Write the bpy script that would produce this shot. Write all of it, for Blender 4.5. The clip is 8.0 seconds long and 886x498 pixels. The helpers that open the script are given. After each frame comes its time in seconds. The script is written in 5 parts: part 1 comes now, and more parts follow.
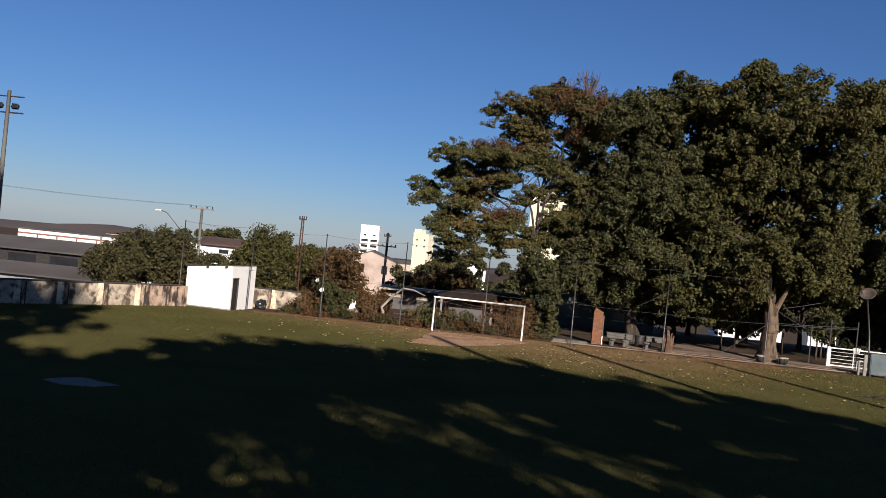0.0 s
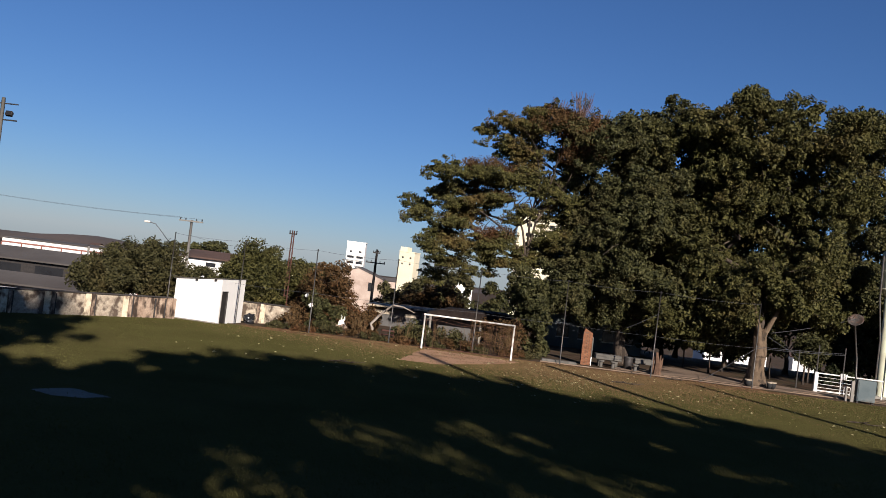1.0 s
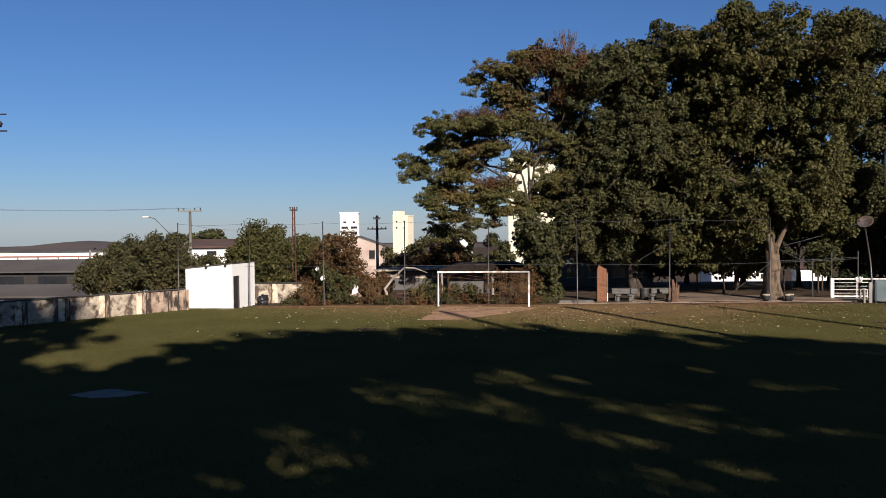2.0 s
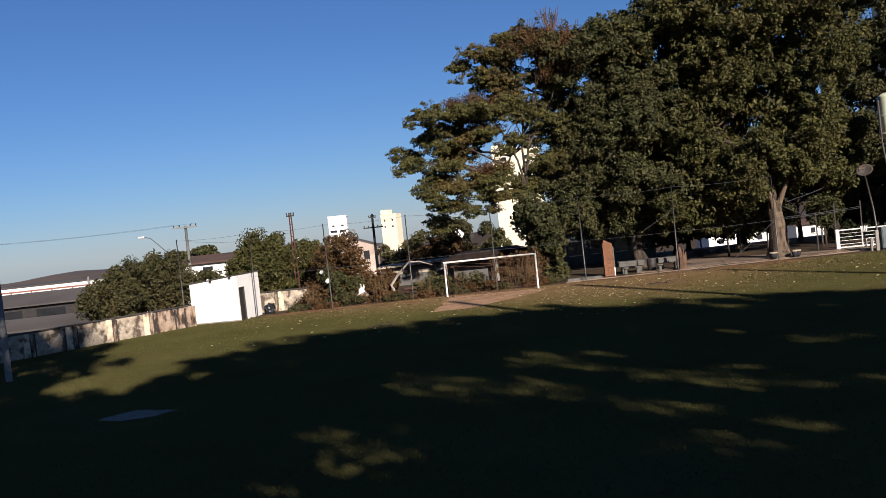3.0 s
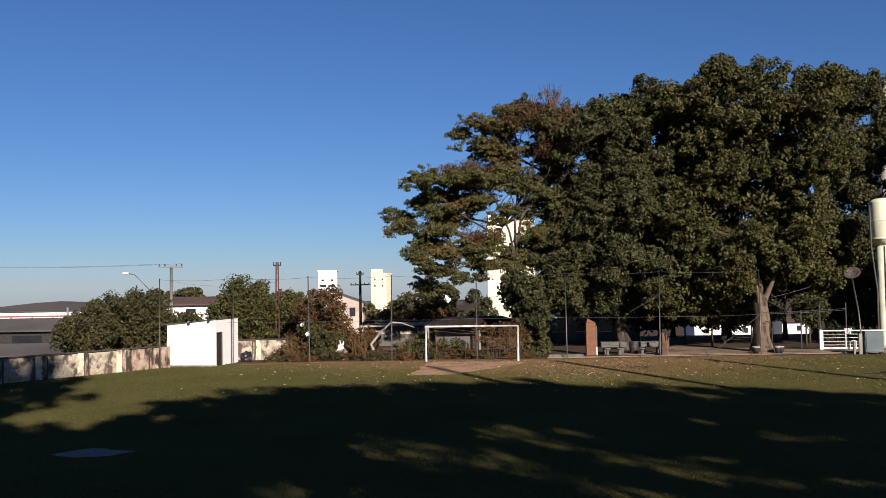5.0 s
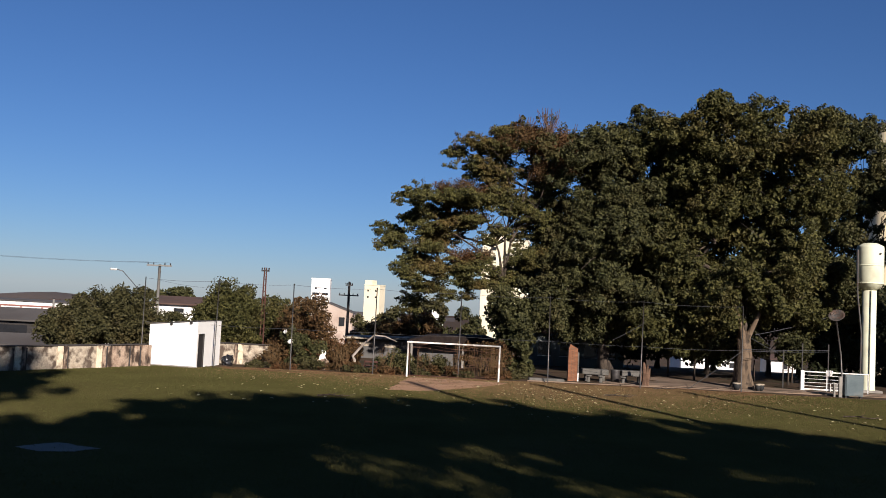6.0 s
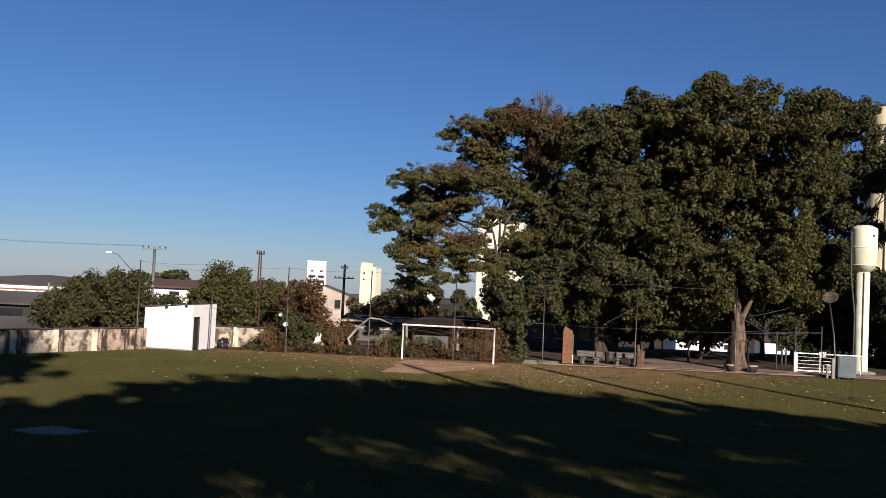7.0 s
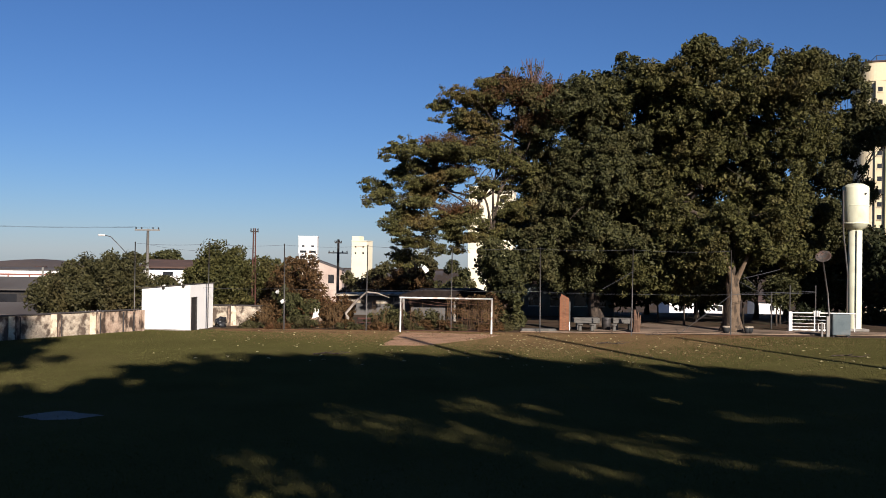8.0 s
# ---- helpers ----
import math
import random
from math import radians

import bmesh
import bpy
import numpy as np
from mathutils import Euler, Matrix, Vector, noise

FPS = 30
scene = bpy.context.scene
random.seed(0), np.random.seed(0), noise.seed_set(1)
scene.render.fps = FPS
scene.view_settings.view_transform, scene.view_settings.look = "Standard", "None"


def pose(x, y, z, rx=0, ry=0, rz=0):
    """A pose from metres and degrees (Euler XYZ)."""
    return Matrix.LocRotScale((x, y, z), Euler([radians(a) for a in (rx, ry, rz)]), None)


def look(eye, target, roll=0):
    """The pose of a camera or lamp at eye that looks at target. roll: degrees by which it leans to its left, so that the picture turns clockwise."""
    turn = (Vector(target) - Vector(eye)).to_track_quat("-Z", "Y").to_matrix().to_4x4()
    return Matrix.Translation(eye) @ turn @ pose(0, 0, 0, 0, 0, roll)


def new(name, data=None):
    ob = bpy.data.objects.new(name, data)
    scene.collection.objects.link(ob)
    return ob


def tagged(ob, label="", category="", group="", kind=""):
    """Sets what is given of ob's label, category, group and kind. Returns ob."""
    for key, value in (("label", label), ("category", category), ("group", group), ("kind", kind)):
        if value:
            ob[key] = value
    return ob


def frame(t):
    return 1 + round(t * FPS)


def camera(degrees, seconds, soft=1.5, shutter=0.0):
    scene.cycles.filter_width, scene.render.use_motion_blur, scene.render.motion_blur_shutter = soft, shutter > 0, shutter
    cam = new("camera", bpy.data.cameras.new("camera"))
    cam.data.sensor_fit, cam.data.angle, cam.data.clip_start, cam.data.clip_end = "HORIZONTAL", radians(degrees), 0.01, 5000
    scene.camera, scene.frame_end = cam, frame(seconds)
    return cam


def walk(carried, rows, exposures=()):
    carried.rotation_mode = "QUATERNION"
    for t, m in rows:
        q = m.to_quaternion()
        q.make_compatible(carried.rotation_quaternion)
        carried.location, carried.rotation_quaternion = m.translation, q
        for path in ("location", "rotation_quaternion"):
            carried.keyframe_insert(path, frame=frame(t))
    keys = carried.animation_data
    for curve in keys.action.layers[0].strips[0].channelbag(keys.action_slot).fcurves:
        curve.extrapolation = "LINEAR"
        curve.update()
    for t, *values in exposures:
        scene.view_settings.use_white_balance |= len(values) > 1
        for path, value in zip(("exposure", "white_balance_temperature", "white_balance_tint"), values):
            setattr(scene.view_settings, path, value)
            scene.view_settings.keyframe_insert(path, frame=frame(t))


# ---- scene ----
cam = camera(52.1, 8.0, soft=0.75)
PATH = [
    (0, (1.347, -0.447, 5.298), (1.208, 1.548, 5.297), 5.8),
    (0.5, (1.251, -0.431, 5.236), (1.117, 1.563, 5.308), 5.9),
    (1, (0.962, -0.375, 5.206), (0.851, 1.621, 5.249), 7.0),
    (1.5, (0.594, -0.324, 5.078), (0.489, 1.673, 5.065), 5.4),
    (1.7, (0.417, -0.26, 5.056), (0.32, 1.737, 5.023), 3.1),
    (2.8, (-0.718, 0.224, 4.788), (-0.801, 2.222, 4.732), -6.2),
    (3, (-0.849, 0.317, 4.778), (-0.918, 2.315, 4.718), -6.2),
    (3.5, (-1.023, 0.404, 4.696), (-1.077, 2.403, 4.674), -7.1),
    (4, (-0.968, 0.484, 4.687), (-1.017, 2.484, 4.694), -6.6),
    (4.5, (-0.8, 0.533, 4.677), (-0.847, 2.532, 4.721), -4.2),
    (5, (-0.566, 0.525, 4.73), (-0.606, 2.523, 4.811), -0.9),
    (6.5, (0.088, 0.362, 4.824), (0.055, 2.358, 4.942), 3.2),
    (7, (0.061, 0.352, 4.839), (0.038, 2.351, 4.916), 2.7),
    (7.5, (-0.026, 0.243, 4.881), (-0.044, 2.242, 4.945), 1.9),
    (8, (-0.233, 0.278, 4.904), (-0.233, 2.278, 4.917), 0.8),
]
walk(cam, [(t, look(eye, target, roll)) for t, eye, target, roll in PATH], [(0, 0.87, 5220, 19), (1.5, 0.87, 5220, 19), (3, 0.99, 5220, 19), (5, 1.00, 5220, 19), (6.5, 0.87, 5220, 19), (8, 0.99, 5220, 19)])

# ---- light ----
SUN_AZ, SUN_EL = radians(157.5), radians(24.0)   # from +y, clockwise: low sun behind the camera, to its right
world = bpy.data.worlds.new("world")
scene.world = world
world.use_nodes = True
sky = world.node_tree.nodes.new("ShaderNodeTexSky")
sky.sky_type = "NISHITA"
sky.sun_disc = False
sky.sun_elevation, sky.sun_rotation = SUN_EL, SUN_AZ
sky.altitude, sky.air_density, sky.dust_density, sky.ozone_density = 800.0, 1.08, 0.12, 5.6
background = world.node_tree.nodes["Background"]
background.inputs["Strength"].default_value = 0.0300
world.node_tree.links.new(sky.outputs[0], background.inputs["Color"])
sun = new("sun", bpy.data.lights.new("sun", "SUN"))
sun.data.energy, sun.data.angle, sun.data.color = 5.0, radians(0.7), (1.0, 0.82, 0.55)
TO_SUN = Vector((math.sin(SUN_AZ) * math.cos(SUN_EL), math.cos(SUN_AZ) * math.cos(SUN_EL), math.sin(SUN_EL)))
sun.matrix_world = look(TO_SUN * 80, (0, 0, 0))

# ---- materials ----


def material(name, dark, light, scale=3.0, rough=0.85, bump=0.25, fine=40.0, metal=0.0, stain=None, stain_scale=0.6, stain_amount=0.5, stretch=1.0, stain_from=0.5, stain_edge=0.18, per_island=0.0, per_object=0.0, specular=0.3):
    """Two scales of noise between two colours, a stain colour in patches, and fine relief."""
    m = bpy.data.materials.new(name)
    m.use_nodes = True
    nt = m.node_tree
    n, link = nt.nodes, nt.links.new
    bsdf = n["Principled BSDF"]
    bsdf.inputs["Roughness"].default_value = rough
    bsdf.inputs["Metallic"].default_value = metal
    bsdf.inputs["Specular IOR Level"].default_value = specular
    coord = n.new("ShaderNodeTexCoord")
    big, small = n.new("ShaderNodeTexNoise"), n.new("ShaderNodeTexNoise")
    big.inputs["Scale"].default_value, big.inputs["Detail"].default_value = scale, 5
    small.inputs["Scale"].default_value, small.inputs["Detail"].default_value = fine, 3
    for tex in (big, small):
        link(coord.outputs["Object"], tex.inputs["Vector"])
    add = n.new("ShaderNodeMath")
    add.operation = "MULTIPLY_ADD"
    add.inputs[1].default_value = 0.45
    link(small.outputs["Fac"], add.inputs[0])
    link(big.outputs["Fac"], add.inputs[2])
    spread = n.new("ShaderNodeMapRange")
    spread.inputs["From Min"].default_value, spread.inputs["From Max"].default_value = 0.45, 1.0
    link(add.outputs[0], spread.inputs["Value"])
    fac = spread.outputs["Result"]
    for amount, node, out in ((per_island, "ShaderNodeNewGeometry", "Random Per Island"), (per_object, "ShaderNodeObjectInfo", "Random")):
        if amount:
            rnd = n.new(node)
            mixer = n.new("ShaderNodeMix")
            mixer.inputs["Factor"].default_value = amount
            link(fac, mixer.inputs["A"])
            link(rnd.outputs[out], mixer.inputs["B"])
            fac = mixer.outputs["Result"]
    ramp = n.new("ShaderNodeMix")
    ramp.data_type = "RGBA"
    ramp.inputs["A"].default_value, ramp.inputs["B"].default_value = (*dark, 1), (*light, 1)
    link(fac, ramp.inputs["Factor"])
    colour = ramp.outputs["Result"]
    if stain:
        patch = n.new("ShaderNodeTexNoise")
        patch.inputs["Scale"].default_value, patch.inputs["Detail"].default_value = stain_scale, 6
        turned = n.new("ShaderNodeMapping")
        turned.inputs["Scale"].default_value = (1.0, 1.0, stretch)
        link(coord.outputs["Object"], turned.inputs["Vector"])
        link(turned.outputs["Vector"], patch.inputs["Vector"])
        edge = n.new("ShaderNodeMapRange")
        edge.inputs["From Min"].default_value, edge.inputs["From Max"].default_value = stain_from, stain_from + stain_edge
        edge.inputs["To Max"].default_value = stain_amount
        link(patch.outputs["Fac"], edge.inputs["Value"])
        over = n.new("ShaderNodeMix")
        over.data_type = "RGBA"
        over.inputs["B"].default_value = (*stain, 1)
        link(edge.outputs["Result"], over.inputs["Factor"])
        link(colour, over.inputs["A"])
        colour = over.outputs["Result"]
    link(colour, bsdf.inputs["Base Color"])
    if bump:
        relief = n.new("ShaderNodeBump")
        relief.inputs["Strength"].default_value, relief.inputs["Distance"].default_value = bump, 0.05
        link(add.outputs[0], relief.inputs["Height"])
        link(relief.outputs["Normal"], bsdf.inputs["Normal"])
    return m


def leaf_material(name, dark, light, dry=(0.10, 0.06, 0.02), dry_amount=0.3):
    m = material(name, dark, light, scale=0.5, rough=0.6, bump=0.0, fine=6.0, stain=dry, stain_scale=0.35, stain_amount=dry_amount, per_island=0.75, specular=0.12)
    nt = m.node_tree
    n, link = nt.nodes, nt.links.new
    bsdf, out = n["Principled BSDF"], n["Material Output"]
    glow = n.new("ShaderNodeBsdfTranslucent")
    link(bsdf.inputs["Base Color"].links[0].from_socket, glow.inputs["Color"])
    mixer = n.new("ShaderNodeMixShader")
    mixer.inputs[0].default_value = 0.10
    link(bsdf.outputs[0], mixer.inputs[1])
    link(glow.outputs[0], mixer.inputs[2])
    link(mixer.outputs[0], out.inputs["Surface"])
    return m


GRASS = material("grass", (0.0592, 0.0539, 0.0183), (0.0835, 0.0748, 0.0261), scale=0.25, fine=9.0, bump=0.25, rough=0.95, stain=(0.1, 0.0783, 0.0348), stain_scale=0.09, stain_amount=0.45, specular=0.0)
BLADES = material("grass_blades", (0.0622, 0.0592, 0.0187), (0.0835, 0.0792, 0.0257), scale=0.25, fine=2.0, bump=0.0, rough=1.0, per_island=0.12, specular=0.0)
DRY_BLADES = material("dry_blades", (0.0814, 0.0509, 0.0238), (0.163, 0.109, 0.0509), scale=0.5, fine=5.0, bump=0.0, rough=0.9, per_island=0.5, specular=0.1)
DIRT = material("dirt", (0.235, 0.135, 0.0766), (0.383, 0.239, 0.144), scale=0.8, fine=14.0, bump=0.5, rough=0.97, stain=(0.0475, 0.0407, 0.0204), stain_scale=0.7, stain_amount=0.5, specular=0.1)
RED_EARTH = material("red_earth", (0.087, 0.0435, 0.0235), (0.217, 0.117, 0.0653), scale=1.2, fine=12.0, bump=0.5, rough=0.97, stain=(0.0475, 0.0407, 0.0204), stain_scale=0.9, stain_amount=0.8, stain_from=0.47, specular=0.0)
EARTH = material("earth", (0.0373, 0.0244, 0.0149), (0.0814, 0.0543, 0.0339), scale=0.6, fine=10.0, bump=0.5, rough=0.97, stain=(0.0271, 0.0305, 0.0136), stain_scale=0.5, stain_amount=0.7, specular=0.1)
WORN_CONCRETE = material("worn_concrete", (0.0679, 0.0624, 0.0543), (0.136, 0.126, 0.109), scale=1.5, fine=22.0, bump=0.4, stain=(0.0339, 0.0339, 0.0238), stain_scale=2.0, stain_amount=0.7)
CONCRETE = material("concrete", (0.163, 0.149, 0.129), (0.271, 0.251, 0.217), scale=1.2, fine=25.0, stain=(0.095, 0.0814, 0.0679), stain_scale=0.9, stain_amount=0.6)
OLD_PLASTER = material("old_plaster", (0.191, 0.144, 0.0996), (0.548, 0.478, 0.361), scale=2.2, fine=11.0, bump=0.5, stain=(0.0435, 0.0252, 0.0165), stain_scale=2.2, stain_amount=0.9, stretch=0.8, stain_from=0.47, stain_edge=0.14)
BROWN_PLASTER = material("brown_plaster", (0.148, 0.0914, 0.0609), (0.452, 0.348, 0.252), scale=2.6, fine=12.0, bump=0.5, stain=(0.0261, 0.0165, 0.0113), stain_scale=3.4, stain_amount=0.95, stretch=0.4, stain_from=0.44, stain_edge=0.16)
WHITEWASH = material("whitewash", (0.418, 0.34, 0.226), (0.68, 0.6, 0.44), scale=2.6, fine=14.0, bump=0.4, stain=(0.122, 0.074, 0.0452), stain_scale=3.0, stain_amount=0.9, stretch=0.8, stain_from=0.5, stain_edge=0.14)
SPLIT_WOOD = material("split_wood", (0.0475, 0.0271, 0.0163), (0.15, 0.0882, 0.0543), scale=4.0, fine=18.0, bump=0.5, rough=0.95)
DARK_COPING = material("dark_coping", (0.0238, 0.0204, 0.0183), (0.0679, 0.0577, 0.0509), scale=1.5, fine=20.0, bump=0.4)
DARK_TILE = material("dark_tile", (0.0104, 0.00783, 0.00696), (0.0278, 0.02, 0.0165), scale=3.0, fine=14.0, bump=0.5, rough=0.95, specular=0.1)
GREY_PLASTER = material("grey_plaster", (0.17, 0.17, 0.176), (0.285, 0.285, 0.292), scale=0.9, fine=18.0, bump=0.3, stain=(0.0679, 0.0645, 0.0611), stain_scale=0.6, stain_amount=0.8)
DARK_PLASTER = material("dark_plaster", (0.0611, 0.0577, 0.0543), (0.129, 0.122, 0.115), scale=0.9, fine=18.0, bump=0.3, stain=(0.0271, 0.0244, 0.0204), stain_scale=0.9, stain_amount=0.8)
WHITE = material("white_paint", (0.639, 0.62, 0.583), (0.724, 0.705, 0.667), scale=1.0, fine=30.0, bump=0.08, rough=0.7, stain=(0.583, 0.545, 0.489), stain_scale=0.5, stain_amount=0.35)
CREAM = material("cream_paint", (0.62, 0.545, 0.376), (0.714, 0.649, 0.47), scale=0.12, fine=3.0, bump=0.05, rough=0.75, stain=(0.47, 0.404, 0.291), stain_scale=0.1, stain_amount=0.4)
SILO_PAINT = material("silo_paint", (0.5, 0.413, 0.252), (0.609, 0.522, 0.339), scale=0.12, fine=3.0, bump=0.05, rough=0.8, stain=(0.378, 0.296, 0.187), stain_scale=0.1, stain_amount=0.5)
TANK_PAINT = material("tank_paint", (0.565, 0.565, 0.4), (0.696, 0.687, 0.505), scale=1.0, fine=20.0, bump=0.08, rough=0.55, stain=(0.376, 0.338, 0.244), stain_scale=0.8, stain_amount=0.5)
METAL_WHITE = material("painted_steel", (0.564, 0.545, 0.498), (0.733, 0.714, 0.667), scale=2.0, fine=30.0, bump=0.1, rough=0.5, stain=(0.207, 0.113, 0.0658), stain_scale=2.5, stain_amount=0.6)
GALVANISED = material("galvanised_steel", (0.0679, 0.0645, 0.0611), (0.122, 0.115, 0.109), scale=4.0, fine=40.0, bump=0.1, rough=0.5, metal=0.6, stain=(0.0814, 0.0475, 0.0271), stain_scale=2.0, stain_amount=0.5)
DARK_STEEL = material("dark_steel", (0.0204, 0.019, 0.0183), (0.0475, 0.0407, 0.0373), scale=4.0, fine=30.0, bump=0.1, rough=0.6, metal=0.3)
RUST = material("rusty_steel", (0.0407, 0.0176, 0.0122), (0.0882, 0.0339, 0.0217), scale=2.0, fine=25.0, bump=0.25, rough=0.85, stain=(0.0543, 0.0339, 0.0271), stain_scale=1.2, stain_amount=0.7)
WIRE = material("wire", (0.0339, 0.0339, 0.0373), (0.0679, 0.0679, 0.0713), scale=5.0, bump=0.0, rough=0.6)
POLE_CONCRETE = material("pole_concrete", (0.136, 0.129, 0.115), (0.224, 0.21, 0.19), scale=1.5, fine=22.0, bump=0.15, stain=(0.0882, 0.0746, 0.0611), stain_scale=1.5, stain_amount=0.5)
BRICK = material("clay_brick", (0.136, 0.0577, 0.0271), (0.231, 0.102, 0.0475), scale=2.0, fine=30.0, bump=0.3, per_object=0.6)
MORTAR = material("mortar", (0.095, 0.0611, 0.0407), (0.163, 0.109, 0.0746), scale=3.0, fine=30.0, bump=0.3)
ROOF_GREY = material("roof_sheet_grey", (0.0509, 0.0461, 0.0421), (0.095, 0.0848, 0.078), scale=0.4, fine=6.0, bump=0.2, rough=0.9, stain=(0.0339, 0.0271, 0.0238), stain_scale=0.2, stain_amount=0.6)
ROOF_BROWN = material("roof_tile_brown", (0.0475, 0.0305, 0.0238), (0.095, 0.0577, 0.0441), scale=0.6, fine=8.0, bump=0.3, rough=0.9, stain=(0.0339, 0.0271, 0.0238), stain_scale=0.4, stain_amount=0.5)
BARK = material("bark", (0.0373, 0.0285, 0.0204), (0.0916, 0.0679, 0.0489), scale=1.6, fine=14.0, bump=0.9, rough=0.95, stain=(0.0204, 0.0149, 0.0109), stain_scale=5.0, stain_amount=0.9, stretch=0.2, stain_from=0.48, stain_edge=0.1)
BARK_TAN = material("bark_tan", (0.0653, 0.0452, 0.0278), (0.165, 0.117, 0.074), scale=1.6, fine=14.0, bump=0.9, rough=0.95, stain=(0.0305, 0.0226, 0.0157), stain_scale=4.0, stain_amount=0.85, stretch=0.25, stain_from=0.5, stain_edge=0.1)
BARK_RED = material("bark_reddish", (0.0577, 0.0373, 0.0271), (0.129, 0.078, 0.0543), scale=1.6, fine=12.0, bump=0.8, rough=0.95)
LEAF_SPREAD = leaf_material("leaf_olive", (0.0174, 0.0183, 0.00609), (0.115, 0.107, 0.0313), dry=(0.148, 0.0827, 0.0278), dry_amount=0.42)
LEAF_DEEP = leaf_material("leaf_deep", (0.0116, 0.0144, 0.00539), (0.087, 0.0844, 0.0305), dry_amount=0.2)
LEAF_MID = leaf_material("leaf_mid", (0.0122, 0.0146, 0.00409), (0.1, 0.0931, 0.0278), dry_amount=0.25)
# darker copy of the leaf colours: shade under the canopy put into the colour
LEAF_PAINTED_SHADE = leaf_material("leaf_painted_shade", (0.0109, 0.0149, 0.00611), (0.0339, 0.0373, 0.0149), dry_amount=0.2)
LEAF_BUSH = leaf_material("leaf_bush", (0.0136, 0.0149, 0.00543), (0.0814, 0.0733, 0.0285), dry_amount=0.25)
LEAF_RED = leaf_material("leaf_reddish", (0.0261, 0.0174, 0.00696), (0.117, 0.0679, 0.0261), dry=(0.104, 0.0391, 0.0174), dry_amount=0.6)
LITTER = material("dry_leaf", (0.235, 0.188, 0.0846), (0.564, 0.517, 0.282), scale=2.0, fine=8.0, bump=0.0, per_island=0.7)
DARK_GLASS = material("dark_opening", (0.0102, 0.0102, 0.0115), (0.0204, 0.0204, 0.0217), scale=1.0, bump=0.0, rough=0.25, specular=0.5)
BLUE_GREY = material("blue_grey_paint", (0.0611, 0.0814, 0.0882), (0.109, 0.132, 0.136), scale=1.5, fine=20.0, bump=0.1, rough=0.6, stain=(0.149, 0.136, 0.115), stain_scale=1.2, stain_amount=0.6)
DISH = material("dish_mesh", (0.0522, 0.0452, 0.0391), (0.113, 0.0957, 0.0827), scale=3.0, fine=40.0, bump=0.15, rough=0.6, metal=0.3, stain=(0.136, 0.0611, 0.0339), stain_scale=2.0, stain_amount=0.5)
PATH_EARTH = material("trodden_path", (0.122, 0.0827, 0.0548), (0.226, 0.165, 0.113), scale=0.7, fine=12.0, bump=0.3, stain=(0.0611, 0.0441, 0.0305), stain_scale=0.5, stain_amount=0.8)
PALE_BARK = material("pale_bark", (0.204, 0.17, 0.136), (0.326, 0.285, 0.238), scale=2.0, fine=16.0, bump=0.4, stain=(0.109, 0.0814, 0.0611), stain_scale=1.5, stain_amount=0.7)
PUDDLE = material("still_water", (0.115, 0.0977, 0.0713), (0.165, 0.143, 0.104), scale=0.8, fine=6.0, bump=0.05, rough=0.6, specular=0.06)
PINK_WALL = material("pinkish_wall", (0.313, 0.239, 0.191), (0.487, 0.4, 0.331), scale=0.4, fine=6.0, bump=0.1, stain=(0.191, 0.131, 0.0957), stain_scale=0.5, stain_amount=0.6)
RED_PAINT = material("red_paint", (0.176, 0.0679, 0.0509), (0.244, 0.102, 0.0746), scale=0.5, fine=6.0, bump=0.05)
RUBBER = material("rubber", (0.0136, 0.0136, 0.0136), (0.0271, 0.0271, 0.0271), scale=5.0, bump=0.1, rough=0.8)
NET = material("net_cord", (0.074, 0.0391, 0.0261), (0.157, 0.0827, 0.0522), scale=3.0, bump=0.0, rough=0.9)
HILL = material("far_woods", (0.0478, 0.0391, 0.0348), (0.087, 0.0653, 0.0539), scale=0.01, fine=0.2, bump=0.0, rough=1.0)

# ---- mesh tools ----


def part(name, bm, mat, parent=None, label="", smooth=False):
    """Links a bmesh as one mesh object, under a thing or a part."""
    me = bpy.data.meshes.new(name)
    bm.to_mesh(me)
    bm.free()
    return part_mesh(name, me, mat, parent, label, smooth)


def part_mesh(name, me, mat, parent=None, label="", smooth=False):
    if not me.materials:
        me.materials.append(mat)
    if smooth:
        me.polygons.foreach_set("use_smooth", [True] * len(me.polygons))
    ob = new(name, me)
    ob.parent = parent
    return tagged(ob, label)


def thing(name, at, label, category, group="", turn=0.0, kind=""):
    ob = new(name)
    ob.matrix_basis = pose(*at, rz=turn)
    return tagged(ob, label, category, group, kind)


def box(bm, x0, x1, y0, y1, z0, z1, bevel=0.0):
    made = bmesh.ops.create_cube(bm, size=1.0, matrix=Matrix.LocRotScale(((x0 + x1) / 2, (y0 + y1) / 2, (z0 + z1) / 2), None, (abs(x1 - x0), abs(y1 - y0), abs(z1 - z0))))["verts"]
    if bevel:
        edges = {e for v in made for e in v.link_edges}
        bmesh.ops.bevel(bm, geom=list(edges), offset=bevel, segments=1, affect="EDGES", profile=0.5)
    return bm


def boxes(*dims, bevel=0.0):
    bm = bmesh.new()
    for d in dims:
        box(bm, *d, bevel=bevel)
    return bm


